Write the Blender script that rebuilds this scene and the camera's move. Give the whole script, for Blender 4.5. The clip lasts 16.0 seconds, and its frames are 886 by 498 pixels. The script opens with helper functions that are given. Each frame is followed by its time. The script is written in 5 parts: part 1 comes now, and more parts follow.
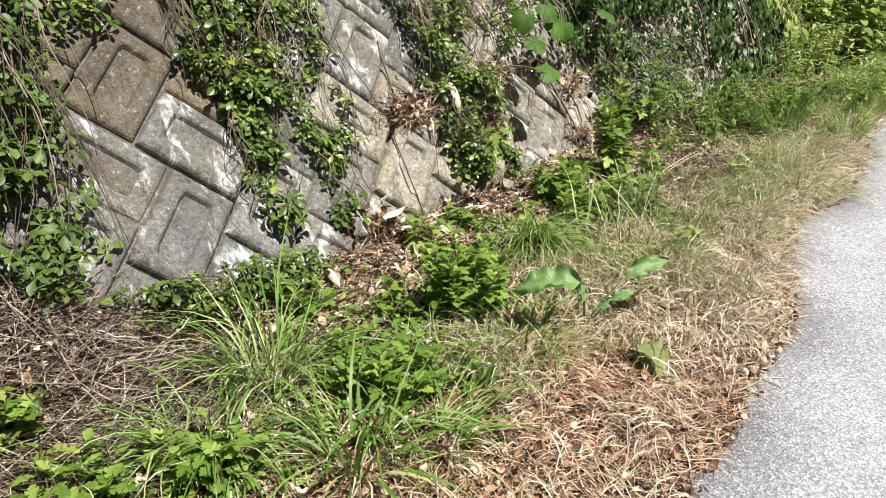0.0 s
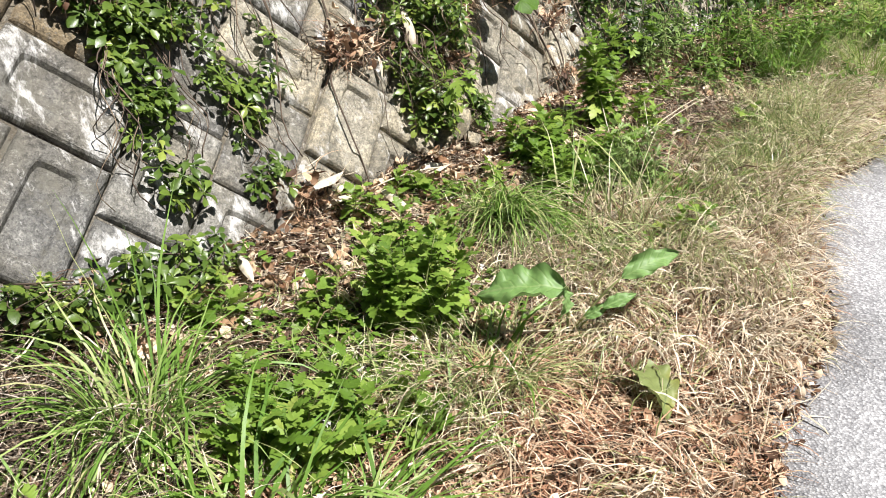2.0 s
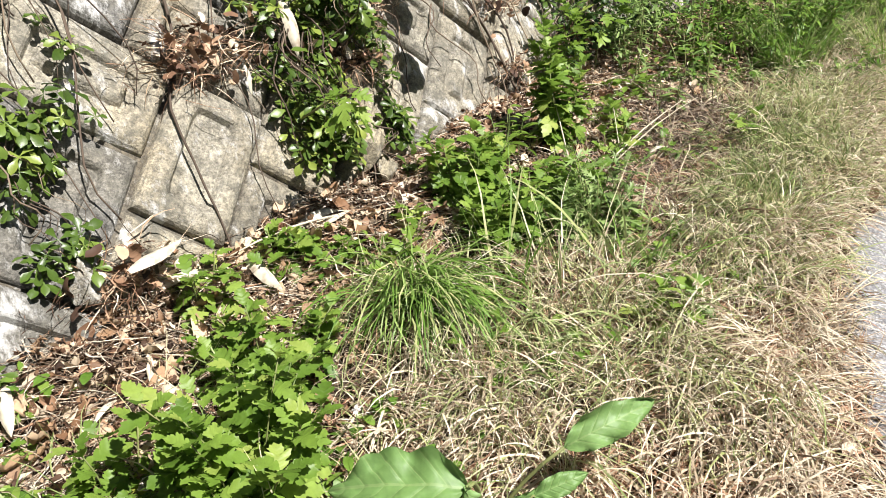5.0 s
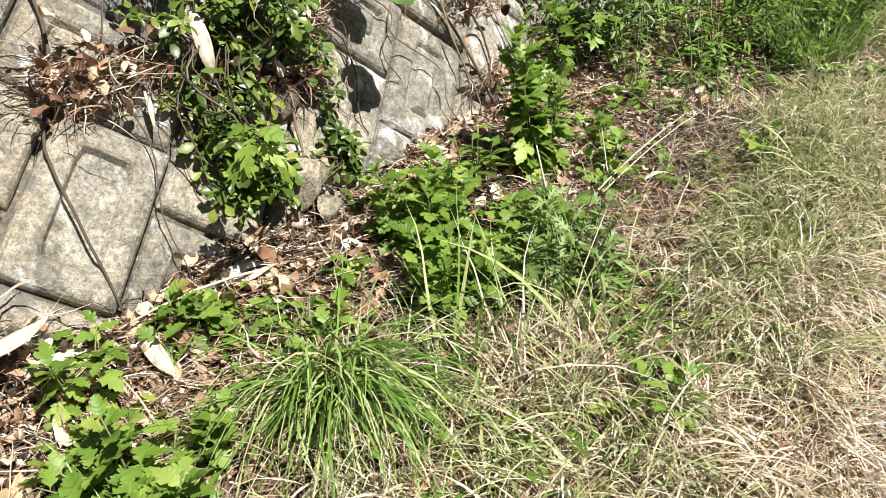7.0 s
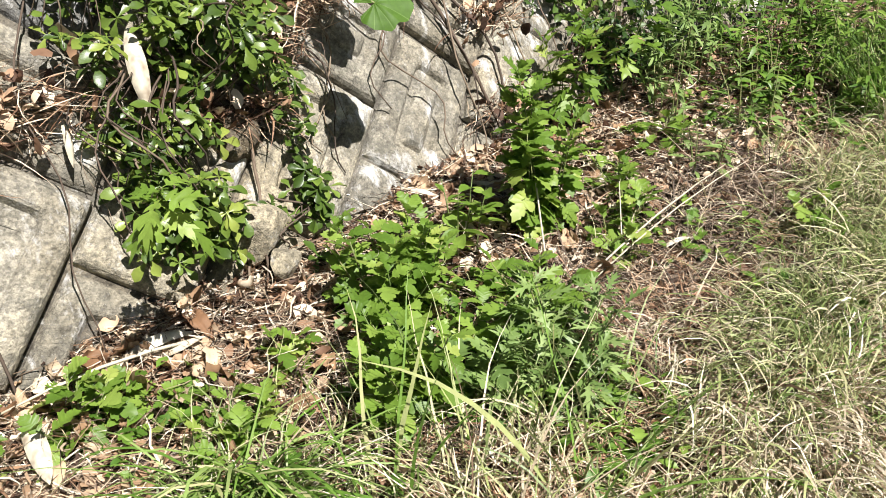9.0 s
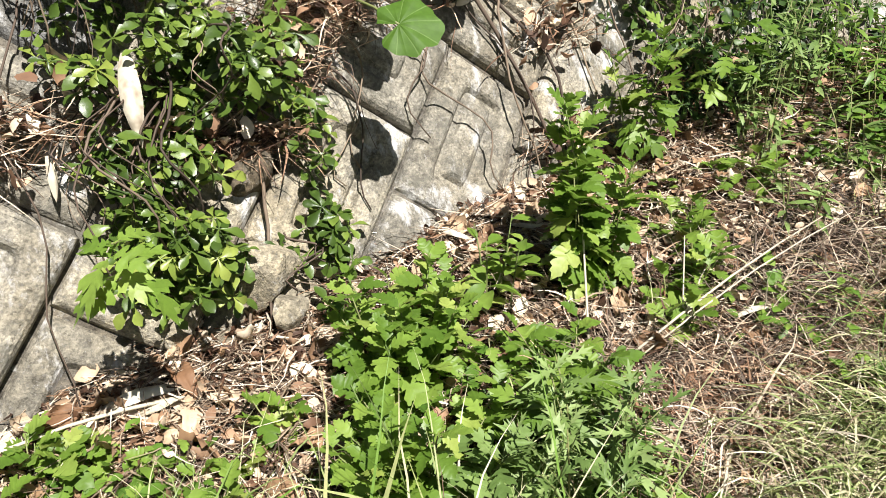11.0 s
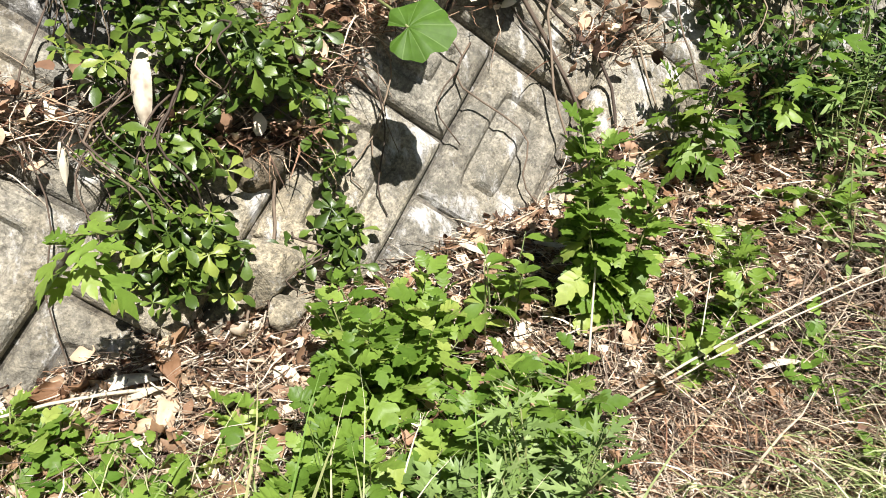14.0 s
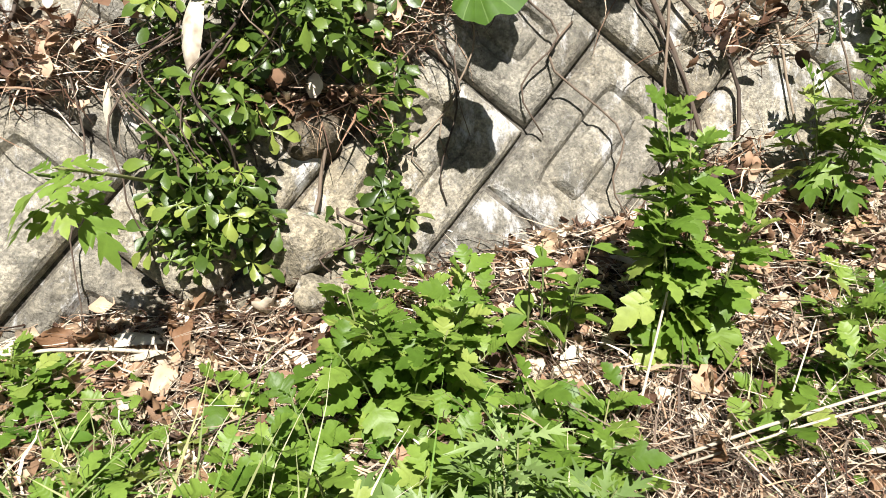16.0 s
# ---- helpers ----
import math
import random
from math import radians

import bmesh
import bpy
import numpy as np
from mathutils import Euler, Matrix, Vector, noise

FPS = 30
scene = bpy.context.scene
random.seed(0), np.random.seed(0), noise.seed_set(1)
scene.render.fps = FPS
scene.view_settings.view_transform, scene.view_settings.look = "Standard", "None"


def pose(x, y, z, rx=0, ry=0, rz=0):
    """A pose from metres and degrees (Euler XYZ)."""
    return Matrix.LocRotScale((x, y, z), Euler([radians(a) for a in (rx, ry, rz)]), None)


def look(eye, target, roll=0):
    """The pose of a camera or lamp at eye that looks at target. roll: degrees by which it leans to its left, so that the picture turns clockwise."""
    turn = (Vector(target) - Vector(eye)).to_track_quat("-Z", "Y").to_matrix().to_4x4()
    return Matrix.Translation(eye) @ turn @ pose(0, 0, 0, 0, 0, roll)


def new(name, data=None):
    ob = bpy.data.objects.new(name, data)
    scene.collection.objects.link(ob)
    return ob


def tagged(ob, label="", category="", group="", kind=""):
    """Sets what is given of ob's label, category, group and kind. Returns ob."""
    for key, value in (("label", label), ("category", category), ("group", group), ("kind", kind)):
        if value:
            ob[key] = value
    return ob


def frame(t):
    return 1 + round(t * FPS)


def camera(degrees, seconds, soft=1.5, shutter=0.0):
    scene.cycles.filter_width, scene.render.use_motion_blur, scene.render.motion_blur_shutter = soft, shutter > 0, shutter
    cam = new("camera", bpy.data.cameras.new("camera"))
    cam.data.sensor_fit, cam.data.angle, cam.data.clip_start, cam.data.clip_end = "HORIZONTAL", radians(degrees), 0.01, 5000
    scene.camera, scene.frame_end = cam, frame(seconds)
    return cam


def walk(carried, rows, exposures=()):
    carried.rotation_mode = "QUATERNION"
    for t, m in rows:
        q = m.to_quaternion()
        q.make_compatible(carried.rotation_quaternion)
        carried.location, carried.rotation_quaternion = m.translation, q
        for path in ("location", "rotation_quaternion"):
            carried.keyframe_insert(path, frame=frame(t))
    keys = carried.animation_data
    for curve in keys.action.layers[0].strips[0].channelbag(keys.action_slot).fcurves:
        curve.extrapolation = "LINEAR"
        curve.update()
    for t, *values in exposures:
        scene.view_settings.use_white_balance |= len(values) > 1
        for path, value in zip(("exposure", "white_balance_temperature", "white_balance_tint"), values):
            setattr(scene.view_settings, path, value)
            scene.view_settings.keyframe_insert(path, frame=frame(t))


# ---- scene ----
cam = camera(60.2, 16.0, soft=0.9)
METRES, EYE, TILT, LEAN, TURN = 3.7, 1.42, -14.0, 0.0, 0.0
ROWS = [
    (0.0, 0.0, 0.0, 0.0, 0.0, 0.0, -0.0),
    (0.5, 0.013, 0.0539, 0.0181, 1.15, -1.77, -0.41),
    (1.0, 0.0105, 0.1049, 0.0285, 1.34, -3.68, -1.44),
    (1.5, 0.0078, 0.1472, 0.0369, -0.48, -4.29, -0.92),
    (2.0, 0.0255, 0.1911, 0.0459, -1.99, -5.18, -0.15),
    (2.5, 0.0392, 0.2281, 0.0547, -0.99, -5.84, -0.79),
    (3.0, 0.0354, 0.2692, 0.0617, 0.23, -7.47, -1.62),
    (3.5, 0.0266, 0.3157, 0.0757, -3.1, -8.03, -0.54),
    (4.0, 0.0443, 0.3504, 0.0878, -5.21, -8.21, 0.55),
    (4.5, 0.0806, 0.3863, 0.1038, -4.08, -7.74, 0.54),
    (7.0, 0.169, 0.535, 0.157, -1.57, -9.33, 1.42),
    (7.5, 0.1901, 0.5569, 0.1672, -0.75, -9.37, -0.28),
    (8.0, 0.2018, 0.5884, 0.1772, 0.79, -9.59, -1.05),
    (8.5, 0.2103, 0.6133, 0.1907, 1.45, -10.1, -1.69),
    (9.0, 0.2235, 0.6353, 0.1998, 3.05, -10.57, -1.52),
    (11.5, 0.2774, 0.727, 0.2337, 14.26, -11.54, -4.15),
    (12.0, 0.2938, 0.7357, 0.2421, 17.74, -11.76, -5.35),
    (12.5, 0.3023, 0.7352, 0.2446, 20.55, -11.58, -6.67),
    (13.0, 0.3087, 0.7349, 0.2432, 21.77, -11.32, -6.87),
    (13.5, 0.3168, 0.739, 0.2408, 21.56, -11.48, -6.74),
    (14.0, 0.3268, 0.7537, 0.2404, 21.77, -12.82, -6.03),
    (14.5, 0.3354, 0.787, 0.243, 22.49, -14.45, -5.69),
    (15.0, 0.3437, 0.8072, 0.243, 24.56, -15.55, -6.0),
    (15.5, 0.3525, 0.8264, 0.2302, 29.98, -13.83, -8.75),
    (16.0, 0.357, 0.8307, 0.2247, 35.13, -13.52, -10.9),
]
walk(cam, [(t, pose(0, 0, EYE, TILT, LEAN, TURN) @ pose(METRES * x, METRES * y, METRES * z, 90 + pitch, roll, yaw)) for t, x, y, z, yaw, pitch, roll in ROWS],
     [(0.0, 1.17), (1.5, 1.25), (3.0, 1.30), (7.0, 1.29), (9.0, 1.31), (16.0, 1.32)])

# ---- world and sun ----
SUN = Vector((0.36, -0.42, 0.832)).normalized()
world = bpy.data.worlds.new("sky")
scene.world = world
world.use_nodes = True
wn = world.node_tree.nodes
sky = wn.new("ShaderNodeTexSky")
sky.sky_type, sky.sun_disc = "NISHITA", False
sky.sun_elevation = math.asin(SUN.z)
sky.sun_rotation = math.atan2(SUN.x, SUN.y)
wn["Background"].inputs["Strength"].default_value = 0.017
world.node_tree.links.new(sky.outputs["Color"], wn["Background"].inputs["Color"])
sun = new("sun", bpy.data.lights.new("sun", "SUN"))
sun.data.energy, sun.data.angle, sun.data.color = 5.0, radians(0.6), (1.0, 0.965, 0.93)
sun.matrix_world = look(SUN * 20, (0, 0, 0))

# ---- frame of the wall: s along it, v up its slope, off it by n ----
WC = Vector((-0.0732, 3.9396, 0.9707))
WN = Vector((0.6373, -0.6180, 0.4604)).normalized()
WH = Vector((0.6962, 0.7179, 0.0)).normalized()
WV = WN.cross(WH).normalized()
NH = Vector((WN.x, WN.y, 0)).normalized()
WROT = Matrix((WH, WV, WN)).transposed()
PROFILE_W = [-0.6, 0.1, 0.22, 0.4, 0.8, 1.3, 1.7, 2.0, 6.0]
PROFILE_Z = [0.735, 0.672, 0.635, 0.58, 0.53, 0.47, 0.40, 0.385, 0.36]


def bend(s):
    """Further up, wall and road turn away to the left."""
    return 0.07 * max(0.0, s - 4.2) ** 2 if s < 14 else 0.07 * 9.8 ** 2 + 1.4 * (s - 14)


def on_wall(s, v, off=0.0):
    return WC + WH * s + WV * v + WN * off - NH * bend(s)


def flat(s, w):
    """Ground plan to x, y."""
    w -= bend(s)
    return WC.x + WH.x * s + NH.x * w, WC.y + WH.y * s + NH.y * w


EDGE_S = [-4.0, -1.0, -0.47, -0.05, 0.20, 0.60, 0.90, 1.15, 1.75, 2.3, 3.0, 4.2, 6.0]
EDGE_W = [2.30, 1.98, 1.91, 1.84, 1.80, 1.64, 1.52, 1.43, 1.50, 1.40, 1.20, 1.05, 1.0]
MOUND_S = [-2.8, -2.4, -2.06, -1.9, -1.8, -1.66, -1.4, -1.25]
MOUND_H = [0.15, 0.33, 0.33, 0.24, 0.14, 0.08, 0.06, 0.0]


def ground_z(s, w):
    z = float(np.interp(w, PROFILE_W, PROFILE_Z)) + 0.14 * s
    if s < -1.25 and w < 0.65:
        z += float(np.interp(s, MOUND_S, MOUND_H)) * (0.5 + 0.5 * math.cos(math.pi * min(1.0, max(0.0, (w - 0.12) / 0.53))))
    rough = min(1.0, max(0.0, (road_edge(s) - w) / 0.25))
    if rough > 0:
        z += rough * 0.025 * noise.noise((s * 2.2, w * 2.2, 0.3)) + rough * 0.012 * noise.noise((s * 7, w * 7, 5.0))
    return z


def on_ground(s, w, up=0.0):
    x, y = flat(s, w)
    return Vector((x, y, ground_z(s, w) + up))


def road_edge(s):
    """How far from the wall the asphalt begins."""
    return float(np.interp(s, EDGE_S, EDGE_W))


# ---- materials ----
def material(name):
    m = bpy.data.materials.new(name)
    m.use_nodes = True
    n, l = m.node_tree.nodes, m.node_tree.links
    return m, n, l, n["Principled BSDF"]


def noise_node(n, l, vec, scale, detail=4, rough=0.6):
    t = n.new("ShaderNodeTexNoise")
    t.inputs["Scale"].default_value, t.inputs["Detail"].default_value, t.inputs["Roughness"].default_value = scale, detail, rough
    if vec is not None:
        l.new(vec, t.inputs["Vector"])
    return t.outputs["Fac"]


def ramp(n, l, fac, stops):
    r = n.new("ShaderNodeValToRGB")
    while len(r.color_ramp.elements) < len(stops):
        r.color_ramp.elements.new(0.5)
    for e, (p, c) in zip(r.color_ramp.elements, stops):
        e.position, e.color = p, (*c, 1) if len(c) == 3 else c
    l.new(fac, r.inputs["Fac"])
    return r.outputs["Color"]


def mix(n, l, fac, a, b, mode="MIX"):
    x = n.new("ShaderNodeMix")
    x.data_type, x.blend_type = "RGBA", mode
    for sock, val in ((x.inputs[0], fac), (x.inputs[6], a), (x.inputs[7], b)):
        if isinstance(val, (int, float)):
            sock.default_value = val
        elif isinstance(val, tuple):
            sock.default_value = (*val, 1)
        else:
            l.new(val, sock)
    return x.outputs[2]


def bump(n, l, height, strength, dist, p):
    b = n.new("ShaderNodeBump")
    b.inputs["Strength"].default_value, b.inputs["Distance"].default_value = strength, dist
    l.new(height, b.inputs["Height"])
    l.new(b.outputs["Normal"], p.inputs["Normal"])


def rnd(n, joined):
    if joined:
        return n.new("ShaderNodeNewGeometry").outputs["Random Per Island"]
    return n.new("ShaderNodeObjectInfo").outputs["Random"]


def foliage(name, stops, rough=0.45, thin=0.32, joined=False, spots=0.0, spot_size=5, spot_colour=(0.30, 0.27, 0.05)):
    """A leaf: its colour differs from leaf to leaf, light shines through it."""
    m, n, l, p = material(name)
    pos = n.new("ShaderNodeNewGeometry").outputs["Position"]
    col = ramp(n, l, rnd(n, joined), stops)
    f = noise_node(n, l, pos, 60, 3)
    col = mix(n, l, 0.35, col, ramp(n, l, f, [(0.3, (0.35, 0.35, 0.3)), (0.75, (1.0, 1.0, 0.9))]), "MULTIPLY")
    if spots:
        big = ramp(n, l, noise_node(n, l, pos, spot_size, 2), [(0.45, (0, 0, 0)), (0.7, (spots, spots, spots))])
        col = mix(n, l, big, col, spot_colour)
    l.new(col, p.inputs["Base Color"])
    p.inputs["Roughness"].default_value = rough
    p.inputs["Specular IOR Level"].default_value = 0.35
    tr = n.new("ShaderNodeBsdfTranslucent")
    l.new(col, tr.inputs["Color"])
    ms = n.new("ShaderNodeMixShader")
    ms.inputs[0].default_value = thin
    l.new(p.outputs[0], ms.inputs[1])
    l.new(tr.outputs[0], ms.inputs[2])
    l.new(ms.outputs[0], n["Material Output"].inputs["Surface"])
    bump(n, l, noise_node(n, l, pos, 140, 2), 0.25, 0.002, p)
    return m


MUGWORT = foliage("mugwort_green", [(0.0, (0.100, 0.185, 0.024)), (0.5, (0.180, 0.290, 0.044)), (0.85, (0.25, 0.36, 0.068)), (1.0, (0.35, 0.425, 0.10))], thin=0.44)
MUGWORT_YELLOW = foliage("mugwort_yellow_green", [(0.0, (0.15, 0.26, 0.035)), (0.6, (0.23, 0.32, 0.05)), (1.0, (0.40, 0.38, 0.08))])
MUGWORT_DARK = foliage("mugwort_grey_green", [(0.0, (0.115, 0.185, 0.050)), (0.6, (0.195, 0.285, 0.085)), (1.0, (0.28, 0.37, 0.14))])
VINE_LEAF = foliage("vine_leaf_green", [(0.0, (0.040, 0.074, 0.012)), (0.5, (0.078, 0.130, 0.022)), (0.85, (0.135, 0.198, 0.034)), (1.0, (0.25, 0.30, 0.062))], rough=0.36, thin=0.24)
VINE_DARK = foliage("vine_leaf_dark", [(0.0, (0.034, 0.066, 0.010)), (0.6, (0.072, 0.125, 0.019)), (1.0, (0.13, 0.19, 0.034))], rough=0.5, thin=0.25)
BUSH_LEAF = foliage("bush_leaf_green", [(0.0, (0.07, 0.15, 0.020)), (0.6, (0.125, 0.22, 0.03)), (1.0, (0.22, 0.32, 0.06))], joined=True)
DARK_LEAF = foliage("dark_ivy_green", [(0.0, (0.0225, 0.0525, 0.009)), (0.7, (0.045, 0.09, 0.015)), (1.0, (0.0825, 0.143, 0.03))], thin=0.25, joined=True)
YELLOW_LEAF = foliage("pale_yellow_green", [(0.0, (0.15, 0.20, 0.06)), (1.0, (0.28, 0.30, 0.13))], spots=0.8)
DOCK_LEAF = foliage("dock_leaf_pale_green", [(0.0, (0.125, 0.235, 0.065)), (1.0, (0.18, 0.30, 0.10))], rough=0.5)
ROUND_LEAF = foliage("round_leaf_green", [(0.0, (0.055, 0.135, 0.014)), (1.0, (0.085, 0.175, 0.020))], rough=0.6, thin=0.45)

# bright sun on the far growth, put into a lighter leaf colour
SUNNY_WEED = foliage("sunlit_yellow_green_weed", [(0.0, (0.16, 0.25, 0.05)), (0.6, (0.29, 0.39, 0.09)), (1.0, (0.48, 0.50, 0.20))], joined=True)


def add_rays(m):
    """Pale veins that fan out from the stalk of a round leaf."""
    n, l = m.node_tree.nodes, m.node_tree.links
    sep = n.new("ShaderNodeSeparateXYZ")
    l.new(n.new("ShaderNodeTexCoord").outputs["Object"], sep.inputs[0])
    turn, band, line = (n.new("ShaderNodeMath") for k in range(3))
    turn.operation, band.operation, line.operation = "ARCTAN2", "PINGPONG", "LESS_THAN"
    l.new(sep.outputs[0], turn.inputs[0])
    l.new(sep.outputs[1], turn.inputs[1])
    l.new(turn.outputs[0], band.inputs[0])
    band.inputs[1].default_value = 0.31
    l.new(band.outputs[0], line.inputs[0])
    line.inputs[1].default_value = 0.018
    p = n["Principled BSDF"]
    soft = n.new("ShaderNodeMath")
    soft.operation = "MULTIPLY"
    l.new(line.outputs[0], soft.inputs[0])
    soft.inputs[1].default_value = 0.45
    out = mix(n, l, soft.outputs[0], p.inputs["Base Color"].links[0].from_socket, (0.22, 0.33, 0.10))
    l.new(out, p.inputs["Base Color"])
    bump(n, l, band.outputs[0], 0.5, 0.01, p)


def add_veins(m):
    """Pale side veins across a broad leaf."""
    n, l = m.node_tree.nodes, m.node_tree.links
    sep = n.new("ShaderNodeSeparateXYZ")
    l.new(n.new("ShaderNodeTexCoord").outputs["Object"], sep.inputs[0])

    def op(kind, a, c):
        x = n.new("ShaderNodeMath")
        x.operation = kind
        for sock, val in zip(x.inputs, (a, c)):
            if isinstance(val, (int, float)):
                sock.default_value = val
            else:
                l.new(val, sock)
        return x.outputs[0]

    side = op("ABSOLUTE", sep.outputs[0], 0)
    band = op("PINGPONG", op("MULTIPLY", op("SUBTRACT", sep.outputs[1], op("MULTIPLY", side, 0.8)), 7.0), 0.5)
    lines = op("LESS_THAN", band, 0.035)
    rib = op("LESS_THAN", side, 0.012)
    p = n["Principled BSDF"]
    col = p.inputs["Base Color"].links[0].from_socket
    out = mix(n, l, op("MULTIPLY", op("MAXIMUM", lines, rib), 0.3), col, (0.30, 0.38, 0.16))
    l.new(out, p.inputs["Base Color"])
    bump(n, l, op("MINIMUM", band, 0.2), 0.4, 0.01, p)


add_veins(DOCK_LEAF)
add_rays(ROUND_LEAF)
SEDGE = foliage("sedge_green", [(0.0, (0.09, 0.18, 0.025)), (0.5, (0.16, 0.28, 0.05)), (0.85, (0.28, 0.38, 0.12)), (1.0, (0.48, 0.45, 0.24))], joined=True)
STRAW = foliage("dry_straw", [(0.0, (0.16, 0.10, 0.065)), (0.25, (0.44, 0.35, 0.25)), (0.6, (0.68, 0.58, 0.45)), (0.9, (0.80, 0.73, 0.61)), (0.92, (0.30, 0.34, 0.13)), (1.0, (0.44, 0.44, 0.21))], rough=0.6, thin=0.25, joined=True)
PALE_SEDGE = foliage("pale_sedge", [(0.0, (0.16, 0.22, 0.07)), (0.4, (0.31, 0.37, 0.15)), (0.7, (0.50, 0.50, 0.27)), (1.0, (0.70, 0.62, 0.44))], joined=True)
RED_STRAW = foliage("red_brown_straw", [(0.0, (0.17, 0.075, 0.042)), (0.45, (0.46, 0.26, 0.165)), (0.8, (0.64, 0.44, 0.30)), (1.0, (0.78, 0.64, 0.48))], rough=0.65, thin=0.2, joined=True)
LITTER = foliage("dead_leaves", [(0.0, (0.030, 0.017, 0.011)), (0.3, (0.11, 0.055, 0.032)), (0.55, (0.32, 0.19, 0.115)), (0.75, (0.54, 0.39, 0.27)), (1.0, (0.78, 0.68, 0.54))], rough=0.7, thin=0.12, joined=True)
PALE_LITTER = foliage("pale_dead_leaves", [(0.0, (0.13, 0.065, 0.036)), (0.4, (0.36, 0.235, 0.145)), (0.75, (0.54, 0.42, 0.30)), (1.0, (0.72, 0.63, 0.50))], rough=0.65, thin=0.15, joined=True)
SHRED = foliage("shredded_stalks", [(0.0, (0.10, 0.065, 0.045)), (0.4, (0.34, 0.26, 0.185)), (0.8, (0.58, 0.50, 0.40)), (1.0, (0.76, 0.71, 0.62))], rough=0.65, thin=0.1, joined=True)
DEAD_LEAF = foliage("large_dead_leaf", [(0.0, (0.17, 0.085, 0.042)), (0.45, (0.38, 0.245, 0.145)), (0.8, (0.56, 0.43, 0.30)), (1.0, (0.72, 0.62, 0.48))], rough=0.7, thin=0.12)
SHEATH = foliage("bamboo_sheath_pale", [(0.0, (0.55, 0.48, 0.36)), (1.0, (0.74, 0.69, 0.58))], rough=0.5, thin=0.15, spots=0.8, spot_size=28, spot_colour=(0.22, 0.16, 0.11))
TWIG = foliage("dry_twig", [(0.0, (0.035, 0.024, 0.018)), (0.45, (0.15, 0.105, 0.075)), (0.75, (0.30, 0.235, 0.175)), (1.0, (0.52, 0.45, 0.36))], rough=0.75, thin=0.0, joined=True)
STALK = foliage("pale_dry_stalk", [(0.0, (0.34, 0.29, 0.21)), (1.0, (0.56, 0.51, 0.41))], rough=0.6, thin=0.0)
STEM = foliage("green_stem", [(0.0, (0.10, 0.15, 0.04)), (1.0, (0.20, 0.20, 0.08))], rough=0.6, thin=0.0)
VINE_STEM = foliage("woody_vine", [(0.0, (0.045, 0.032, 0.024)), (0.6, (0.115, 0.082, 0.060)), (1.0, (0.27, 0.21, 0.15))], rough=0.8, thin=0.0)
BARK = foliage("grey_twig_bark", [(0.0, (0.13, 0.10, 0.085)), (0.6, (0.26, 0.215, 0.18)), (1.0, (0.44, 0.38, 0.32))], rough=0.8, thin=0.0)
PETAL = foliage("white_petal", [(0.0, (0.78, 0.76, 0.72)), (1.0, (0.84, 0.80, 0.84))], rough=0.6, thin=0.3)


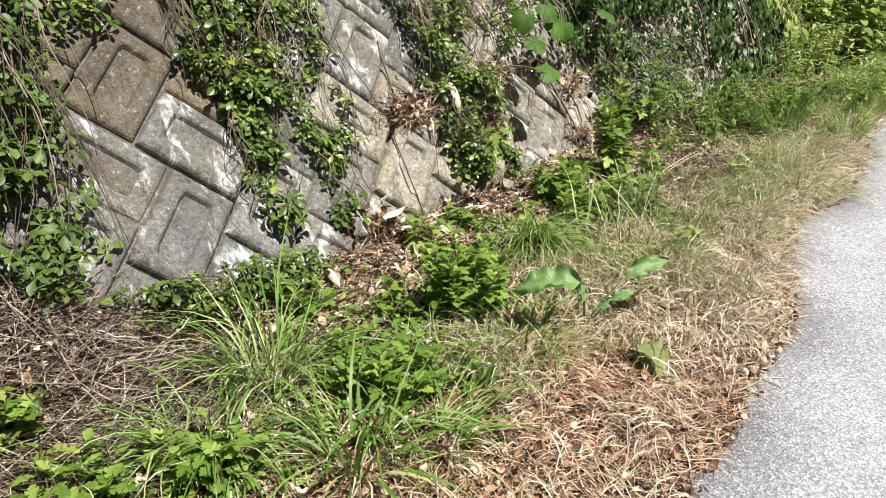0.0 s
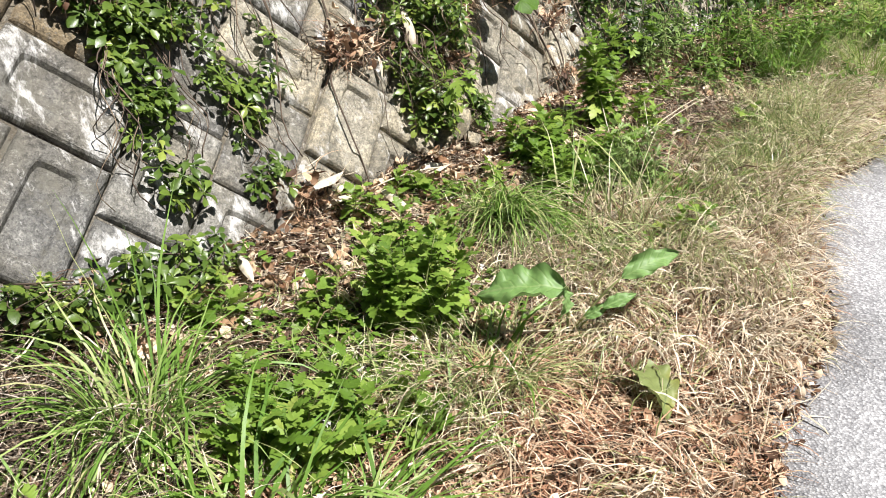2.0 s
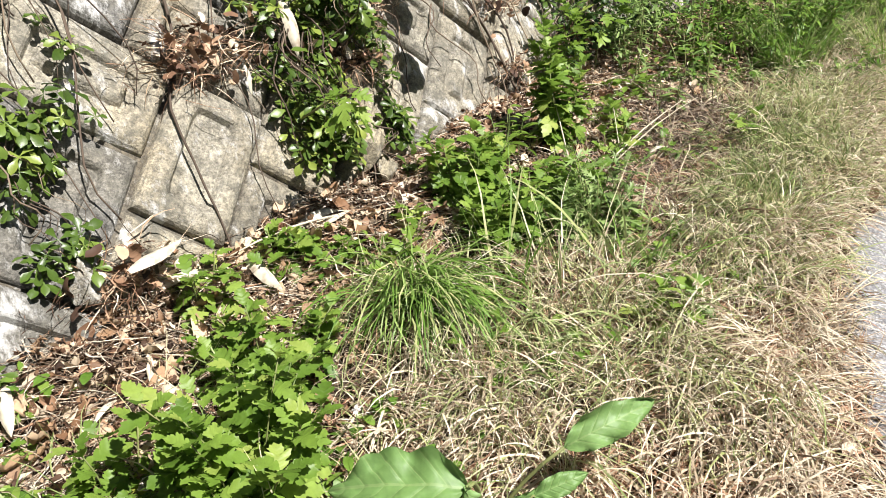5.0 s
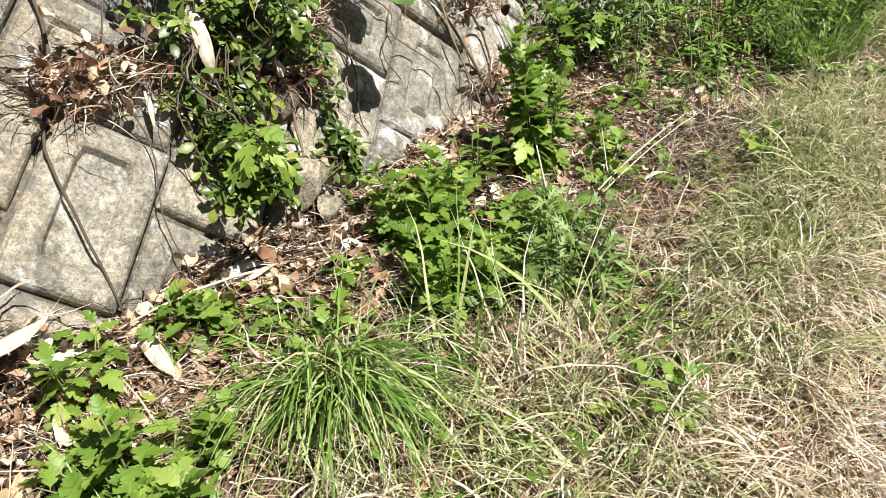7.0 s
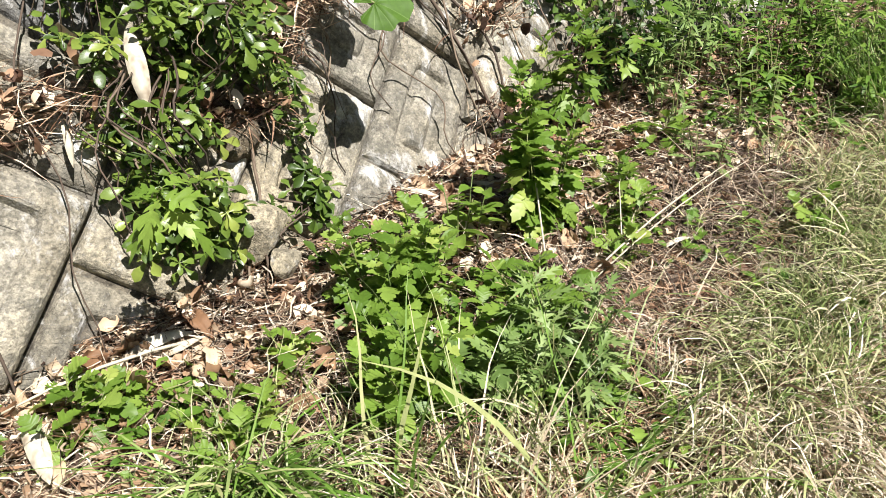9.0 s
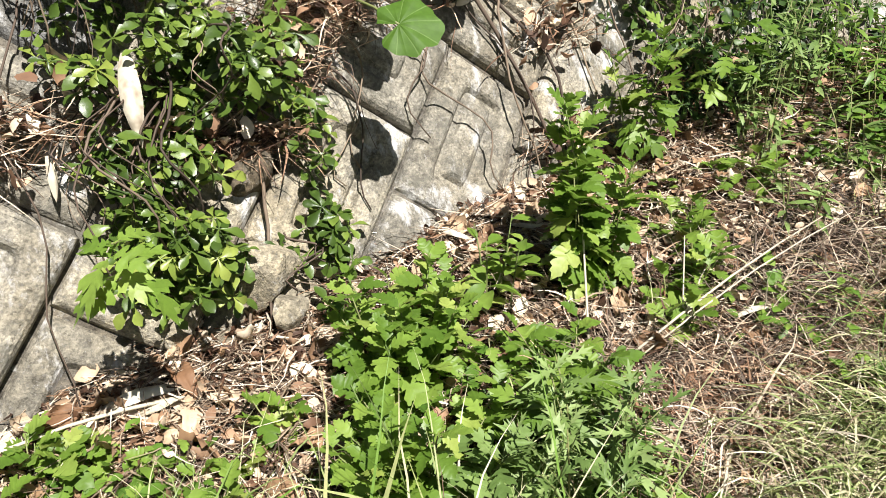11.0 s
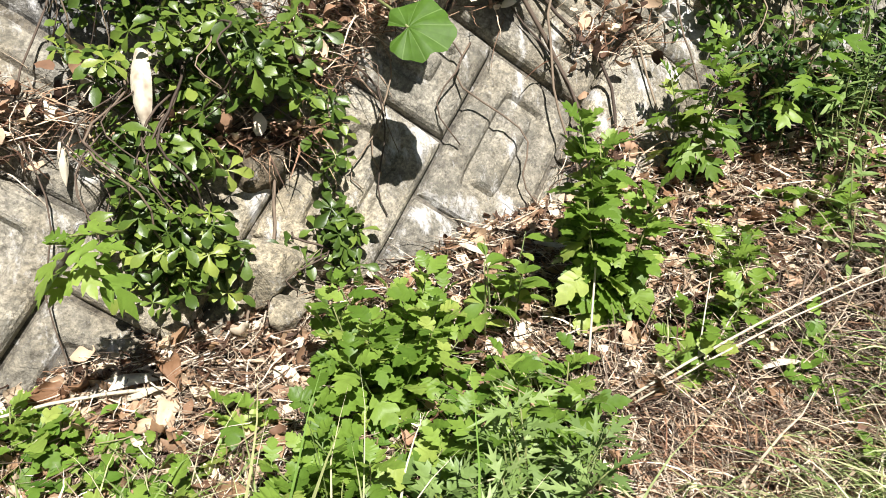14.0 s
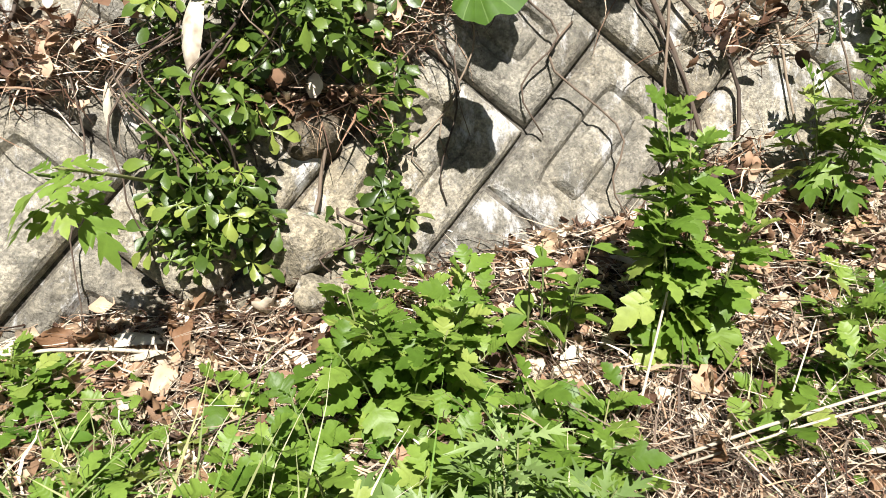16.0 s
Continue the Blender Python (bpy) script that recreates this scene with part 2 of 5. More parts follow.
def concrete_material(name, tones, white_from, grime):
    """Old cast concrete: mottled, pitted, with lime bloom, dark algae and a warm lichen tint."""
    m, n, l, p = material(name)
    pos = n.new("ShaderNodeNewGeometry").outputs["Position"]
    one = n.new("ShaderNodeObjectInfo").outputs["Random"]

    def along(axis, scale):
        d = n.new("ShaderNodeVectorMath")
        d.operation = "DOT_PRODUCT"
        l.new(pos, d.inputs[0])
        d.inputs[1].default_value = axis * scale
        return d.outputs["Value"]

    run = n.new("ShaderNodeCombineXYZ")
    l.new(along(WH, 9.0), run.inputs[0])
    l.new(along(WV, 4.2), run.inputs[1])
    l.new(one, run.inputs[2])
    base = ramp(n, l, one, tones)
    blotch = noise_node(n, l, pos, 6, 7, 0.7)
    base = mix(n, l, 0.7, base, ramp(n, l, blotch, [(0.32, (0.34, 0.335, 0.32)), (0.47, (0.85, 0.84, 0.82)), (0.64, (1.4, 1.38, 1.32))]), "MULTIPLY")
    grain = noise_node(n, l, pos, 170, 3, 0.7)
    base = mix(n, l, 0.45, base, ramp(n, l, grain, [(0.3, (0.6, 0.6, 0.6)), (0.65, (1.1, 1.1, 1.1))]), "MULTIPLY")
    speck = noise_node(n, l, pos, 55, 5, 0.8)
    base = mix(n, l, 0.8, base, ramp(n, l, speck, [(0.36, (0.36, 0.35, 0.33)), (0.5, (0.92, 0.92, 0.91)), (0.62, (1.35, 1.33, 1.28))]), "MULTIPLY")
    grains = n.new("ShaderNodeTexVoronoi")
    grains.inputs["Scale"].default_value = 190
    l.new(pos, grains.inputs["Vector"])
    base = mix(n, l, 0.62, base, ramp(n, l, grains.outputs["Color"], [(0.15, (0.5, 0.49, 0.46)), (0.45, (0.92, 0.91, 0.88)), (0.8, (1.15, 1.13, 1.06)), (1.0, (1.4, 1.38, 1.3))]), "MULTIPLY")
    warm = ramp(n, l, noise_node(n, l, pos, 2.3, 4, 0.6), [(0.42, (0, 0, 0)), (0.62, (0.8, 0.8, 0.8))])
    base = mix(n, l, warm, base, (1.05, 0.975, 0.84), "MULTIPLY")
    pits = n.new("ShaderNodeTexVoronoi")
    pits.inputs["Scale"].default_value = 70
    l.new(pos, pits.inputs["Vector"])
    base = mix(n, l, ramp(n, l, pits.outputs["Distance"], [(0.14, (0.7, 0.7, 0.7)), (0.26, (0, 0, 0))]), base, (0.13, 0.12, 0.105))
    algae = ramp(n, l, noise_node(n, l, pos, 9, 7, 0.72), [(0.56 - grime, (0, 0, 0)), (0.70 - grime, (0.8, 0.8, 0.8))])
    base = mix(n, l, algae, base, (0.105, 0.10, 0.082))
    white = ramp(n, l, noise_node(n, l, run.outputs[0], 1.0, 8, 0.75), [(white_from, (0, 0, 0)), (white_from + 0.10, (0.8, 0.8, 0.8))])
    base = mix(n, l, white, base, (0.56, 0.555, 0.54))
    scuff = ramp(n, l, noise_node(n, l, pos, 26, 8, 0.8), [(0.57, (0, 0, 0)), (0.66, (0.55, 0.55, 0.55))])
    base = mix(n, l, scuff, base, (0.42, 0.41, 0.38))
    l.new(base, p.inputs["Base Color"])
    p.inputs["Roughness"].default_value = 0.9
    p.inputs["Specular IOR Level"].default_value = 0.25
    h = mix(n, l, 0.5, grain, noise_node(n, l, pos, 45, 4, 0.7))
    bump(n, l, h, 0.9, 0.010, p)
    return m


def soil_material():
    m, n, l, p = material("litter_soil")
    pos = n.new("ShaderNodeNewGeometry").outputs["Position"]
    a = noise_node(n, l, pos, 35, 6, 0.75)
    col = ramp(n, l, a, [(0.3, (0.022, 0.014, 0.010)), (0.5, (0.060, 0.038, 0.025)), (0.7, (0.15, 0.10, 0.065))])
    col = mix(n, l, 0.5, col, ramp(n, l, noise_node(n, l, pos, 3.5, 3), [(0.35, (0.5, 0.45, 0.4)), (0.65, (1.1, 1.1, 1.0))]), "MULTIPLY")
    l.new(col, p.inputs["Base Color"])
    p.inputs["Roughness"].default_value = 0.95
    bump(n, l, a, 0.8, 0.02, p)
    return m


def asphalt_material():
    m, n, l, p = material("worn_grey_asphalt")
    pos = n.new("ShaderNodeNewGeometry").outputs["Position"]
    v = n.new("ShaderNodeTexVoronoi")
    v.inputs["Scale"].default_value = 150
    l.new(pos, v.inputs["Vector"])
    stones = ramp(n, l, v.outputs["Color"], [(0.1, (0.18, 0.18, 0.19)), (0.6, (0.32, 0.32, 0.33)), (0.85, (0.47, 0.47, 0.48)), (1.0, (0.68, 0.68, 0.69))])
    gaps = ramp(n, l, v.outputs["Distance"], [(0.35, (1, 1, 1)), (0.75, (0.6, 0.6, 0.6))])
    col = mix(n, l, 0.8, stones, gaps, "MULTIPLY")
    col = mix(n, l, 0.5, col, ramp(n, l, noise_node(n, l, pos, 4, 5, 0.65), [(0.3, (0.7, 0.7, 0.7)), (0.7, (1.15, 1.14, 1.12))]), "MULTIPLY")
    l.new(col, p.inputs["Base Color"])
    p.inputs["Roughness"].default_value = 0.85
    bump(n, l, v.outputs["Distance"], 0.5, 0.004, p)
    return m


CONCRETE = concrete_material("weathered_grey_concrete", [(0.0, (0.110, 0.111, 0.113)), (0.5, (0.148, 0.148, 0.148)), (1.0, (0.185, 0.183, 0.177))], 0.535, 0.06)
BEIGE = concrete_material("pale_beige_concrete", [(0.0, (0.222, 0.210, 0.182)), (0.5, (0.270, 0.254, 0.217)), (1.0, (0.307, 0.286, 0.240))], 0.545, 0.045)
STAINED = concrete_material("brown_stained_concrete", [(0.0, (0.092, 0.078, 0.060)), (1.0, (0.14, 0.118, 0.088))], 0.66, 0.04)
MORTAR = concrete_material("dirt_filled_joint", [(0.0, (0.10, 0.092, 0.080)), (1.0, (0.15, 0.138, 0.12))], 0.72, 0.05)
SOIL, ASPHALT = soil_material(), asphalt_material()


# ---- builders ----
def mesh(name, verts, faces, mat, smooth=True):
    me = bpy.data.meshes.new(name)
    me.from_pydata([tuple(v) for v in verts], [], [tuple(int(i) for i in f) for f in faces])
    me.materials.append(mat)
    if smooth:
        me.polygons.foreach_set("use_smooth", [True] * len(me.polygons))
    me.update()
    return me


def thing(name, at, label, category, group="", kind=""):
    e = new(name)
    e.empty_display_size = 0.05
    e.location = at
    return tagged(e, label, category, group, kind)


def piece(name, me, parent, m=None, label=""):
    o = new(name, me)
    o.parent = parent
    if m is not None:
        o.matrix_basis = m
    return tagged(o, label) if label else o


def tube(points, radii, sides=5):
    """Vertices and faces of a bent tapered rod."""
    vs, fs = [], []
    up = Vector((0.31, 0.2, 0.93))
    for i, (pt, r) in enumerate(zip(points, radii)):
        d = Vector(points[min(i + 1, len(points) - 1)]) - Vector(points[max(i - 1, 0)])
        d = d.normalized() if d.length > 1e-9 else Vector((0, 0, 1))
        a = d.cross(up)
        a = a.normalized() if a.length > 1e-3 else Vector((1, 0, 0))
        b = d.cross(a)
        for k in range(sides):
            g = 2 * math.pi * k / sides
            vs.append(Vector(pt) + (a * math.cos(g) + b * math.sin(g)) * r)
        if i:
            o = (i - 1) * sides
            for k in range(sides):
                q = (k + 1) % sides
                fs.append((o + k, o + q, o + sides + q, o + sides + k))
    n = len(points) * sides
    fs += [tuple(range(sides))[::-1], tuple(range(n - sides, n))]
    return vs, fs


def join(lists):
    vs, fs = [], []
    for v, f in lists:
        o = len(vs)
        vs += list(v)
        fs += [tuple(i + o for i in q) for q in f]
    return vs, fs


def blades(rng, base, az, length, lift, bend, width, seg=5, roll=0.4, wander=0.12):
    """Many arching grass blades as ribbons: arrays in, vertices and faces out."""
    n = len(base)
    t = np.linspace(0, 1, seg + 1)
    el = lift[:, None] - bend[:, None] * t[None, :] ** 1.3
    step = (length / seg)[:, None]
    wob = az[:, None] + rng.normal(0, wander, (n, seg + 1)).cumsum(1)
    dx, dy, dz = np.cos(el) * np.cos(wob) * step, np.cos(el) * np.sin(wob) * step, np.sin(el) * step
    pos = np.stack([dx, dy, dz], 2).cumsum(1)
    pos = np.concatenate([np.zeros((n, 1, 3)), pos[:, :-1]], 1) + base[:, None, :]
    side_az = az + math.pi / 2
    tilt = rng.normal(0, roll, n)
    side = np.stack([np.cos(side_az) * np.cos(tilt), np.sin(side_az) * np.cos(tilt), np.sin(tilt)], 1)
    prof = np.clip(1.0 - t ** 2.2, 0.03, 1) * (0.55 + 0.45 * np.minimum(1, t * 4))
    off = side[:, None, :] * (prof[None, :] * width[:, None])[:, :, None] * 0.5
    v = np.stack([pos - off, pos + off], 2).reshape(-1, 3)
    i = np.arange(n)[:, None] * (2 * (seg + 1)) + 2 * np.arange(seg)[None, :]
    f = np.stack([i, i + 1, i + 3, i + 2], 2).reshape(-1, 4)
    return v, f


def scatter(rng, template, faces, at, size, spin, pitch, roll, curl=None):
    """Many turned copies of a small template, joined."""
    tv = np.array(template)
    n, k = len(at), len(tv)
    v = np.repeat(tv[None], n, 0) * size[:, None, None]
    if curl is not None:
        v[:, :, 2] += curl[:, None] * (v[:, :, 0] ** 2 * 0.8 + v[:, :, 1] ** 2 * 1.6) / size[:, None]
    for a, (p, q) in ((roll, (1, 2)), (pitch, (2, 0)), (spin, (0, 1))):
        c, s = np.cos(a)[:, None], np.sin(a)[:, None]
        x, y = v[:, :, p].copy(), v[:, :, q].copy()
        v[:, :, p], v[:, :, q] = c * x - s * y, s * x + c * y
    v += at[:, None, :]
    f = (np.array(faces)[None] + (np.arange(n) * k)[:, None, None]).reshape(-1, len(faces[0]))
    return v.reshape(-1, 3), f


def leaf_shape(outline, droop=0.5, fold=0.25, wave=0.0, seed=0):
    """A leaf along +y from the origin: outline rows are (place on the midrib, side reach, forward reach)."""
    r = random.Random(seed)
    mid, left, right, f = [], [], [], []
    for y, x, fw in outline:
        z = -droop * y * y
        mid.append((0, y, z))
        for out, sgn in ((left, -1), (right, 1)):
            j = 1 + r.uniform(-0.12, 0.12)
            out.append((sgn * x * j, fw * (1 + r.uniform(-0.03, 0.03)), -droop * fw * fw + fold * x + wave * r.uniform(-1, 1) * x))
    n = len(outline)
    v = mid + left + right
    for i in range(n - 1):
        f.append((i, i + 1, n + i + 1, n + i))
        f.append((i + 1, i, 2 * n + i, 2 * n + i + 1))
    return v, f


LOBED = [(0, 0.012, 0), (0.16, 0.02, 0.16), (0.22, 0.08, 0.22), (0.26, 0.19, 0.29), (0.29, 0.26, 0.37), (0.31, 0.27, 0.44), (0.34, 0.20, 0.45), (0.38, 0.15, 0.45), (0.42, 0.19, 0.47), (0.46, 0.31, 0.53), (0.49, 0.37, 0.60),
         (0.52, 0.36, 0.67), (0.55, 0.39, 0.75), (0.58, 0.32, 0.77), (0.62, 0.22, 0.73), (0.66, 0.17, 0.73), (0.70, 0.23, 0.80), (0.75, 0.25, 0.89), (0.79, 0.18, 0.91), (0.84, 0.19, 0.98), (0.90, 0.10, 0.99), (1.0, 0.005, 1.07)]
CUT_LOBED = [(0, 0.012, 0), (0.20, 0.018, 0.20), (0.24, 0.11, 0.26), (0.27, 0.22, 0.36), (0.30, 0.25, 0.46), (0.33, 0.14, 0.42), (0.36, 0.06, 0.39), (0.42, 0.07, 0.44), (0.46, 0.24, 0.55), (0.49, 0.36, 0.67),
         (0.52, 0.39, 0.80), (0.55, 0.26, 0.74), (0.58, 0.22, 0.79), (0.62, 0.08, 0.66), (0.68, 0.09, 0.71), (0.72, 0.21, 0.84), (0.76, 0.24, 0.97), (0.82, 0.11, 0.90), (0.90, 0.10, 0.98), (1.0, 0.005, 1.10)]
FINE_LOBED = [(0, 0.01, 0), (0.25, 0.02, 0.25), (0.30, 0.17, 0.42), (0.34, 0.05, 0.38), (0.45, 0.05, 0.45), (0.50, 0.24, 0.72), (0.55, 0.06, 0.60), (0.66, 0.05, 0.66),
              (0.70, 0.18, 0.94), (0.76, 0.05, 0.82), (0.9, 0.04, 0.9), (1.0, 0.003, 1.1)]
OVAL = [(0, 0.012, 0), (0.12, 0.06, 0.12), (0.3, 0.20, 0.32), (0.55, 0.28, 0.58), (0.8, 0.22, 0.82), (0.95, 0.10, 0.96), (1.0, 0.01, 1.0)]
OBOVATE = [(0, 0.012, 0), (0.15, 0.035, 0.15), (0.38, 0.10, 0.40), (0.62, 0.225, 0.64), (0.80, 0.24, 0.82), (0.93, 0.11, 0.95), (1.0, 0.01, 1.0)]
LANCE = [(0, 0.012, 0), (0.15, 0.06, 0.15), (0.4, 0.13, 0.42), (0.7, 0.09, 0.72), (1.0, 0.004, 1.0)]


def rosette(n, seed):
    """One compound vine leaf: oval leaflets round the end of a stalk."""
    r = random.Random(seed)
    parts = [tube([(0, -0.5, -0.25), (0, -0.2, -0.04), (0, 0, 0)], [0.02, 0.018, 0.016], 3)]
    for i in range(n):
        v, f = leaf_shape(OBOVATE, droop=r.uniform(0.1, 0.6), fold=r.uniform(0.2, 0.5), seed=seed * 10 + i)
        m = pose(0, 0, 0, r.uniform(-15, 30), r.uniform(-20, 20), (i - (n - 1) / 2) * 360 / n * 0.92 + r.uniform(-10, 10)) @ Matrix.Scale(r.uniform(0.9, 1.3), 4)
        parts.append(([m @ Vector(q) for q in v], f))
    return join(parts)


def crinkled(kind, seed, curl=0.5, wave=0.14, veins=0.02, n=20):
    """A broad leaf with a rippled blade, along +y."""
    r = random.Random(seed)
    cols = (-1, -0.8, -0.55, -0.28, 0, 0.28, 0.55, 0.8, 1)
    vs, fs = [], []
    for i in range(n + 1):
        y = i / n
        if kind == "heart":
            half = 0.46 * math.sin(math.pi * min(1, 0.22 + 0.78 * y ** 0.9)) ** 0.8
        else:
            half = 0.27 * math.sin(math.pi * y ** 0.85) ** 0.75 if 0 < y < 1 else 0
        half = half * (1 + 0.10 * noise.noise((seed, y * 6, 1))) + 0.004
        for c in cols:
            back = -0.16 * abs(c) ** 2 * (1 - y) ** 4 if kind == "heart" else 0
            edge = abs(c) ** 2
            z = -curl * (y - 0.3) ** 2 + 0.25 * abs(c) * half + wave * (0.25 + edge) * noise.noise((c * 2.5 + seed, y * 6, seed)) + veins * abs(c) * math.sin(y * 26 - abs(c) * 6)
            vs.append((c * half * (1 + 0.10 * edge * noise.noise((c * 9, y * 15, seed))), y + back, z))
    k = len(cols)
    for i in range(n):
        for j in range(k - 1):
            fs.append((i * k + j, i * k + j + 1, (i + 1) * k + j + 1, (i + 1) * k + j))
    return vs, fs


LEAF_SHARE = {}


def shared(kind, i, mat):
    """Leaf meshes that many pieces share."""
    key = (kind, i, mat.name)
    if key not in LEAF_SHARE:
        if kind == "rosette":
            v, f = rosette(5 if i % 3 else 4, i + 3)
        elif kind in ("heart", "broad"):
            v, f = crinkled("heart" if kind == "heart" else "oval", i + 1, (0.3, 0.7, 0.5, 0.2)[i % 4])
        else:
            o = {"lobed": LOBED, "cut": CUT_LOBED, "fine": FINE_LOBED, "oval": OVAL, "lance": LANCE}[kind]
            v, f = leaf_shape(o, droop=(0.15, 0.45, 0.75, 0.3)[i % 4], fold=(0.3, 0.12, 0.2, 0.4)[i % 4], wave=0.12, seed=i)
        LEAF_SHARE[key] = mesh("leaf", v, f, mat)
    return LEAF_SHARE[key]


def leaf_pose(at, out, size, r, tip=0.0):
    """Stands a leaf at a point so that it reaches along out, its face to the sky."""
    y = Vector(out).normalized()
    x = y.cross(Vector((0, 0, 1)))
    x = x.normalized() if x.length > 0.05 else Vector((1, 0, 0))
    z = x.cross(y)
    m = Matrix((x, y, z)).transposed().to_4x4()
    return Matrix.Translation(at) @ m @ pose(0, 0, 0, tip, r.uniform(-32, 32), 0) @ Matrix.Scale(size, 4)


# ---- ground, road, wall ----
def build_ground():
    ss = np.concatenate([[-60, -30, -15, -9, -6], np.arange(-4.5, 7.01, 0.05), [7.5, 8, 8.5, 9, 10, 11, 12, 13, 14, 16, 20, 30, 50]])
    ww = np.concatenate([np.arange(-0.4, 2.41, 0.05), [2.7, 3.2, 4, 5, 6.5, 9, 14, 25, 50, 90]])
    vs, fs = [], []
    for s in ss:
        for w in ww:
            x, y = flat(s, w)
            vs.append((x, y, ground_z(s, w)))
    k = len(ww)
    for i in range(len(ss) - 1):
        for j in range(k - 1):
            fs.append((i * k + j, i * k + j + 1, (i + 1) * k + j + 1, (i + 1) * k + j))
    g = new("ground", mesh("ground", vs, fs, SOIL))
    tagged(g, "brown soil verge below the wall, covered with dead leaves", "ground", kind="structure")


def build_road():
    vs, fs = [], []
    ss = np.concatenate([np.arange(-9, -4, 0.5), np.arange(-4, 6, 0.04), np.arange(6, 20, 0.5)])
    cols = [0, 0.02, 0.3, 1.0, 2.0, 3.2, 4.2]
    for s in ss:
        e = road_edge(s) + 0.10 * noise.noise((s * 2.3, 0, 0)) + 0.05 * noise.noise((s * 7, 4, 0)) + 0.02 * noise.noise((s * 19, 7, 0)) - 0.03
        for j, c in enumerate(cols):
            x, y = flat(s, e + c)
            z = float(np.interp(e + c, PROFILE_W, PROFILE_Z)) + 0.14 * s + (0.008 if j else -0.04)
            vs.append((x, y, z))
    k = len(cols)
    for i in range(len(ss) - 1):
        for j in range(k - 1):
            fs.append((i * k + j, i * k + j + 1, (i + 1) * k + j + 1, (i + 1) * k + j))
    tagged(new("road", mesh("road", vs, fs, ASPHALT)), "pale worn grey asphalt road with a ragged edge", "road", kind="structure")


SHORT, LONG, LEAN_ANGLE = 0.291, 0.4474, 5.4
AXIS_P = Vector((math.cos(radians(LEAN_ANGLE - 45)), math.sin(radians(LEAN_ANGLE - 45))))
AXIS_Q = Vector((math.cos(radians(LEAN_ANGLE + 45)), math.sin(radians(LEAN_ANGLE + 45))))
CORNER = Vector((-1.2134, 0.5016))


def block_mesh(seed, style, mat):
    """A precast block with worn edges and a sunk panel or ring on its face."""
    r = random.Random(seed)
    a, b = LONG / 2 - 0.0050, SHORT / 2 - 0.0050
    rings = [(0.0, -0.20, 0), (0.0, -0.034, 0.004), (0.003, -0.020, 0.006), (0.010, -0.009, 0.012), (0.020, -0.003, 0.018), (0.034, 0.0, 0.018)]
    if style == "ring":
        rings += [(0.066, 0.0, 0.018), (0.074, -0.005, 0.02), (0.083, -0.020, 0.02), (0.098, -0.021, 0.018), (0.106, -0.010, 0.015), (0.118, -0.002, 0.010)]
    elif style == "panel":
        rings += [(0.064, 0.0, 0.018), (0.072, -0.005, 0.022), (0.082, -0.024, 0.024), (0.112, -0.028, 0.014)]
    else:
        rings += [(0.110, 0.002, 0.012)]
    vs, fs = [], []
    per = 32
    for k, (ins, z, rad) in enumerate(rings):
        x, y = a - ins, b - ins
        for i in range(per):
            t = i / per * 4
            e, u = int(t), (t - int(t)) * 2 - 1
            px, py = ((u * x, -y), (x, u * y), (-u * x, y), (-x, -u * y))[e]
            cx, cy = max(0, x - rad), max(0, y - rad)
            if rad and abs(px) > cx and abs(py) > cy:
                dx, dy = abs(px) - cx, abs(py) - cy
                q = rad / max(1e-6, math.hypot(dx, dy))
                px, py = math.copysign(cx + dx * min(1, q), px), math.copysign(cy + dy * min(1, q), py)
            chip = 0.005 * max(0, noise.noise((px * 14 + seed * 3, py * 14, seed))) if 1 < k < 5 else 0
            px, py = px - math.copysign(chip, px), py - math.copysign(chip, py)
            vs.append((px, py, z - chip * 0.8 + (0.0015 * noise.noise((px * 30, py * 30, seed)) if k > 3 else 0)))
        if k:
            o = (k - 1) * per
            fs += [(o + i, o + (i + 1) % per, o + per + (i + 1) % per, o + per + i) for i in range(per)]
    o = (len(rings) - 1) * per
    fs.append(tuple(range(o, o + per)))
    return mesh("block", vs, fs, mat, smooth=False)


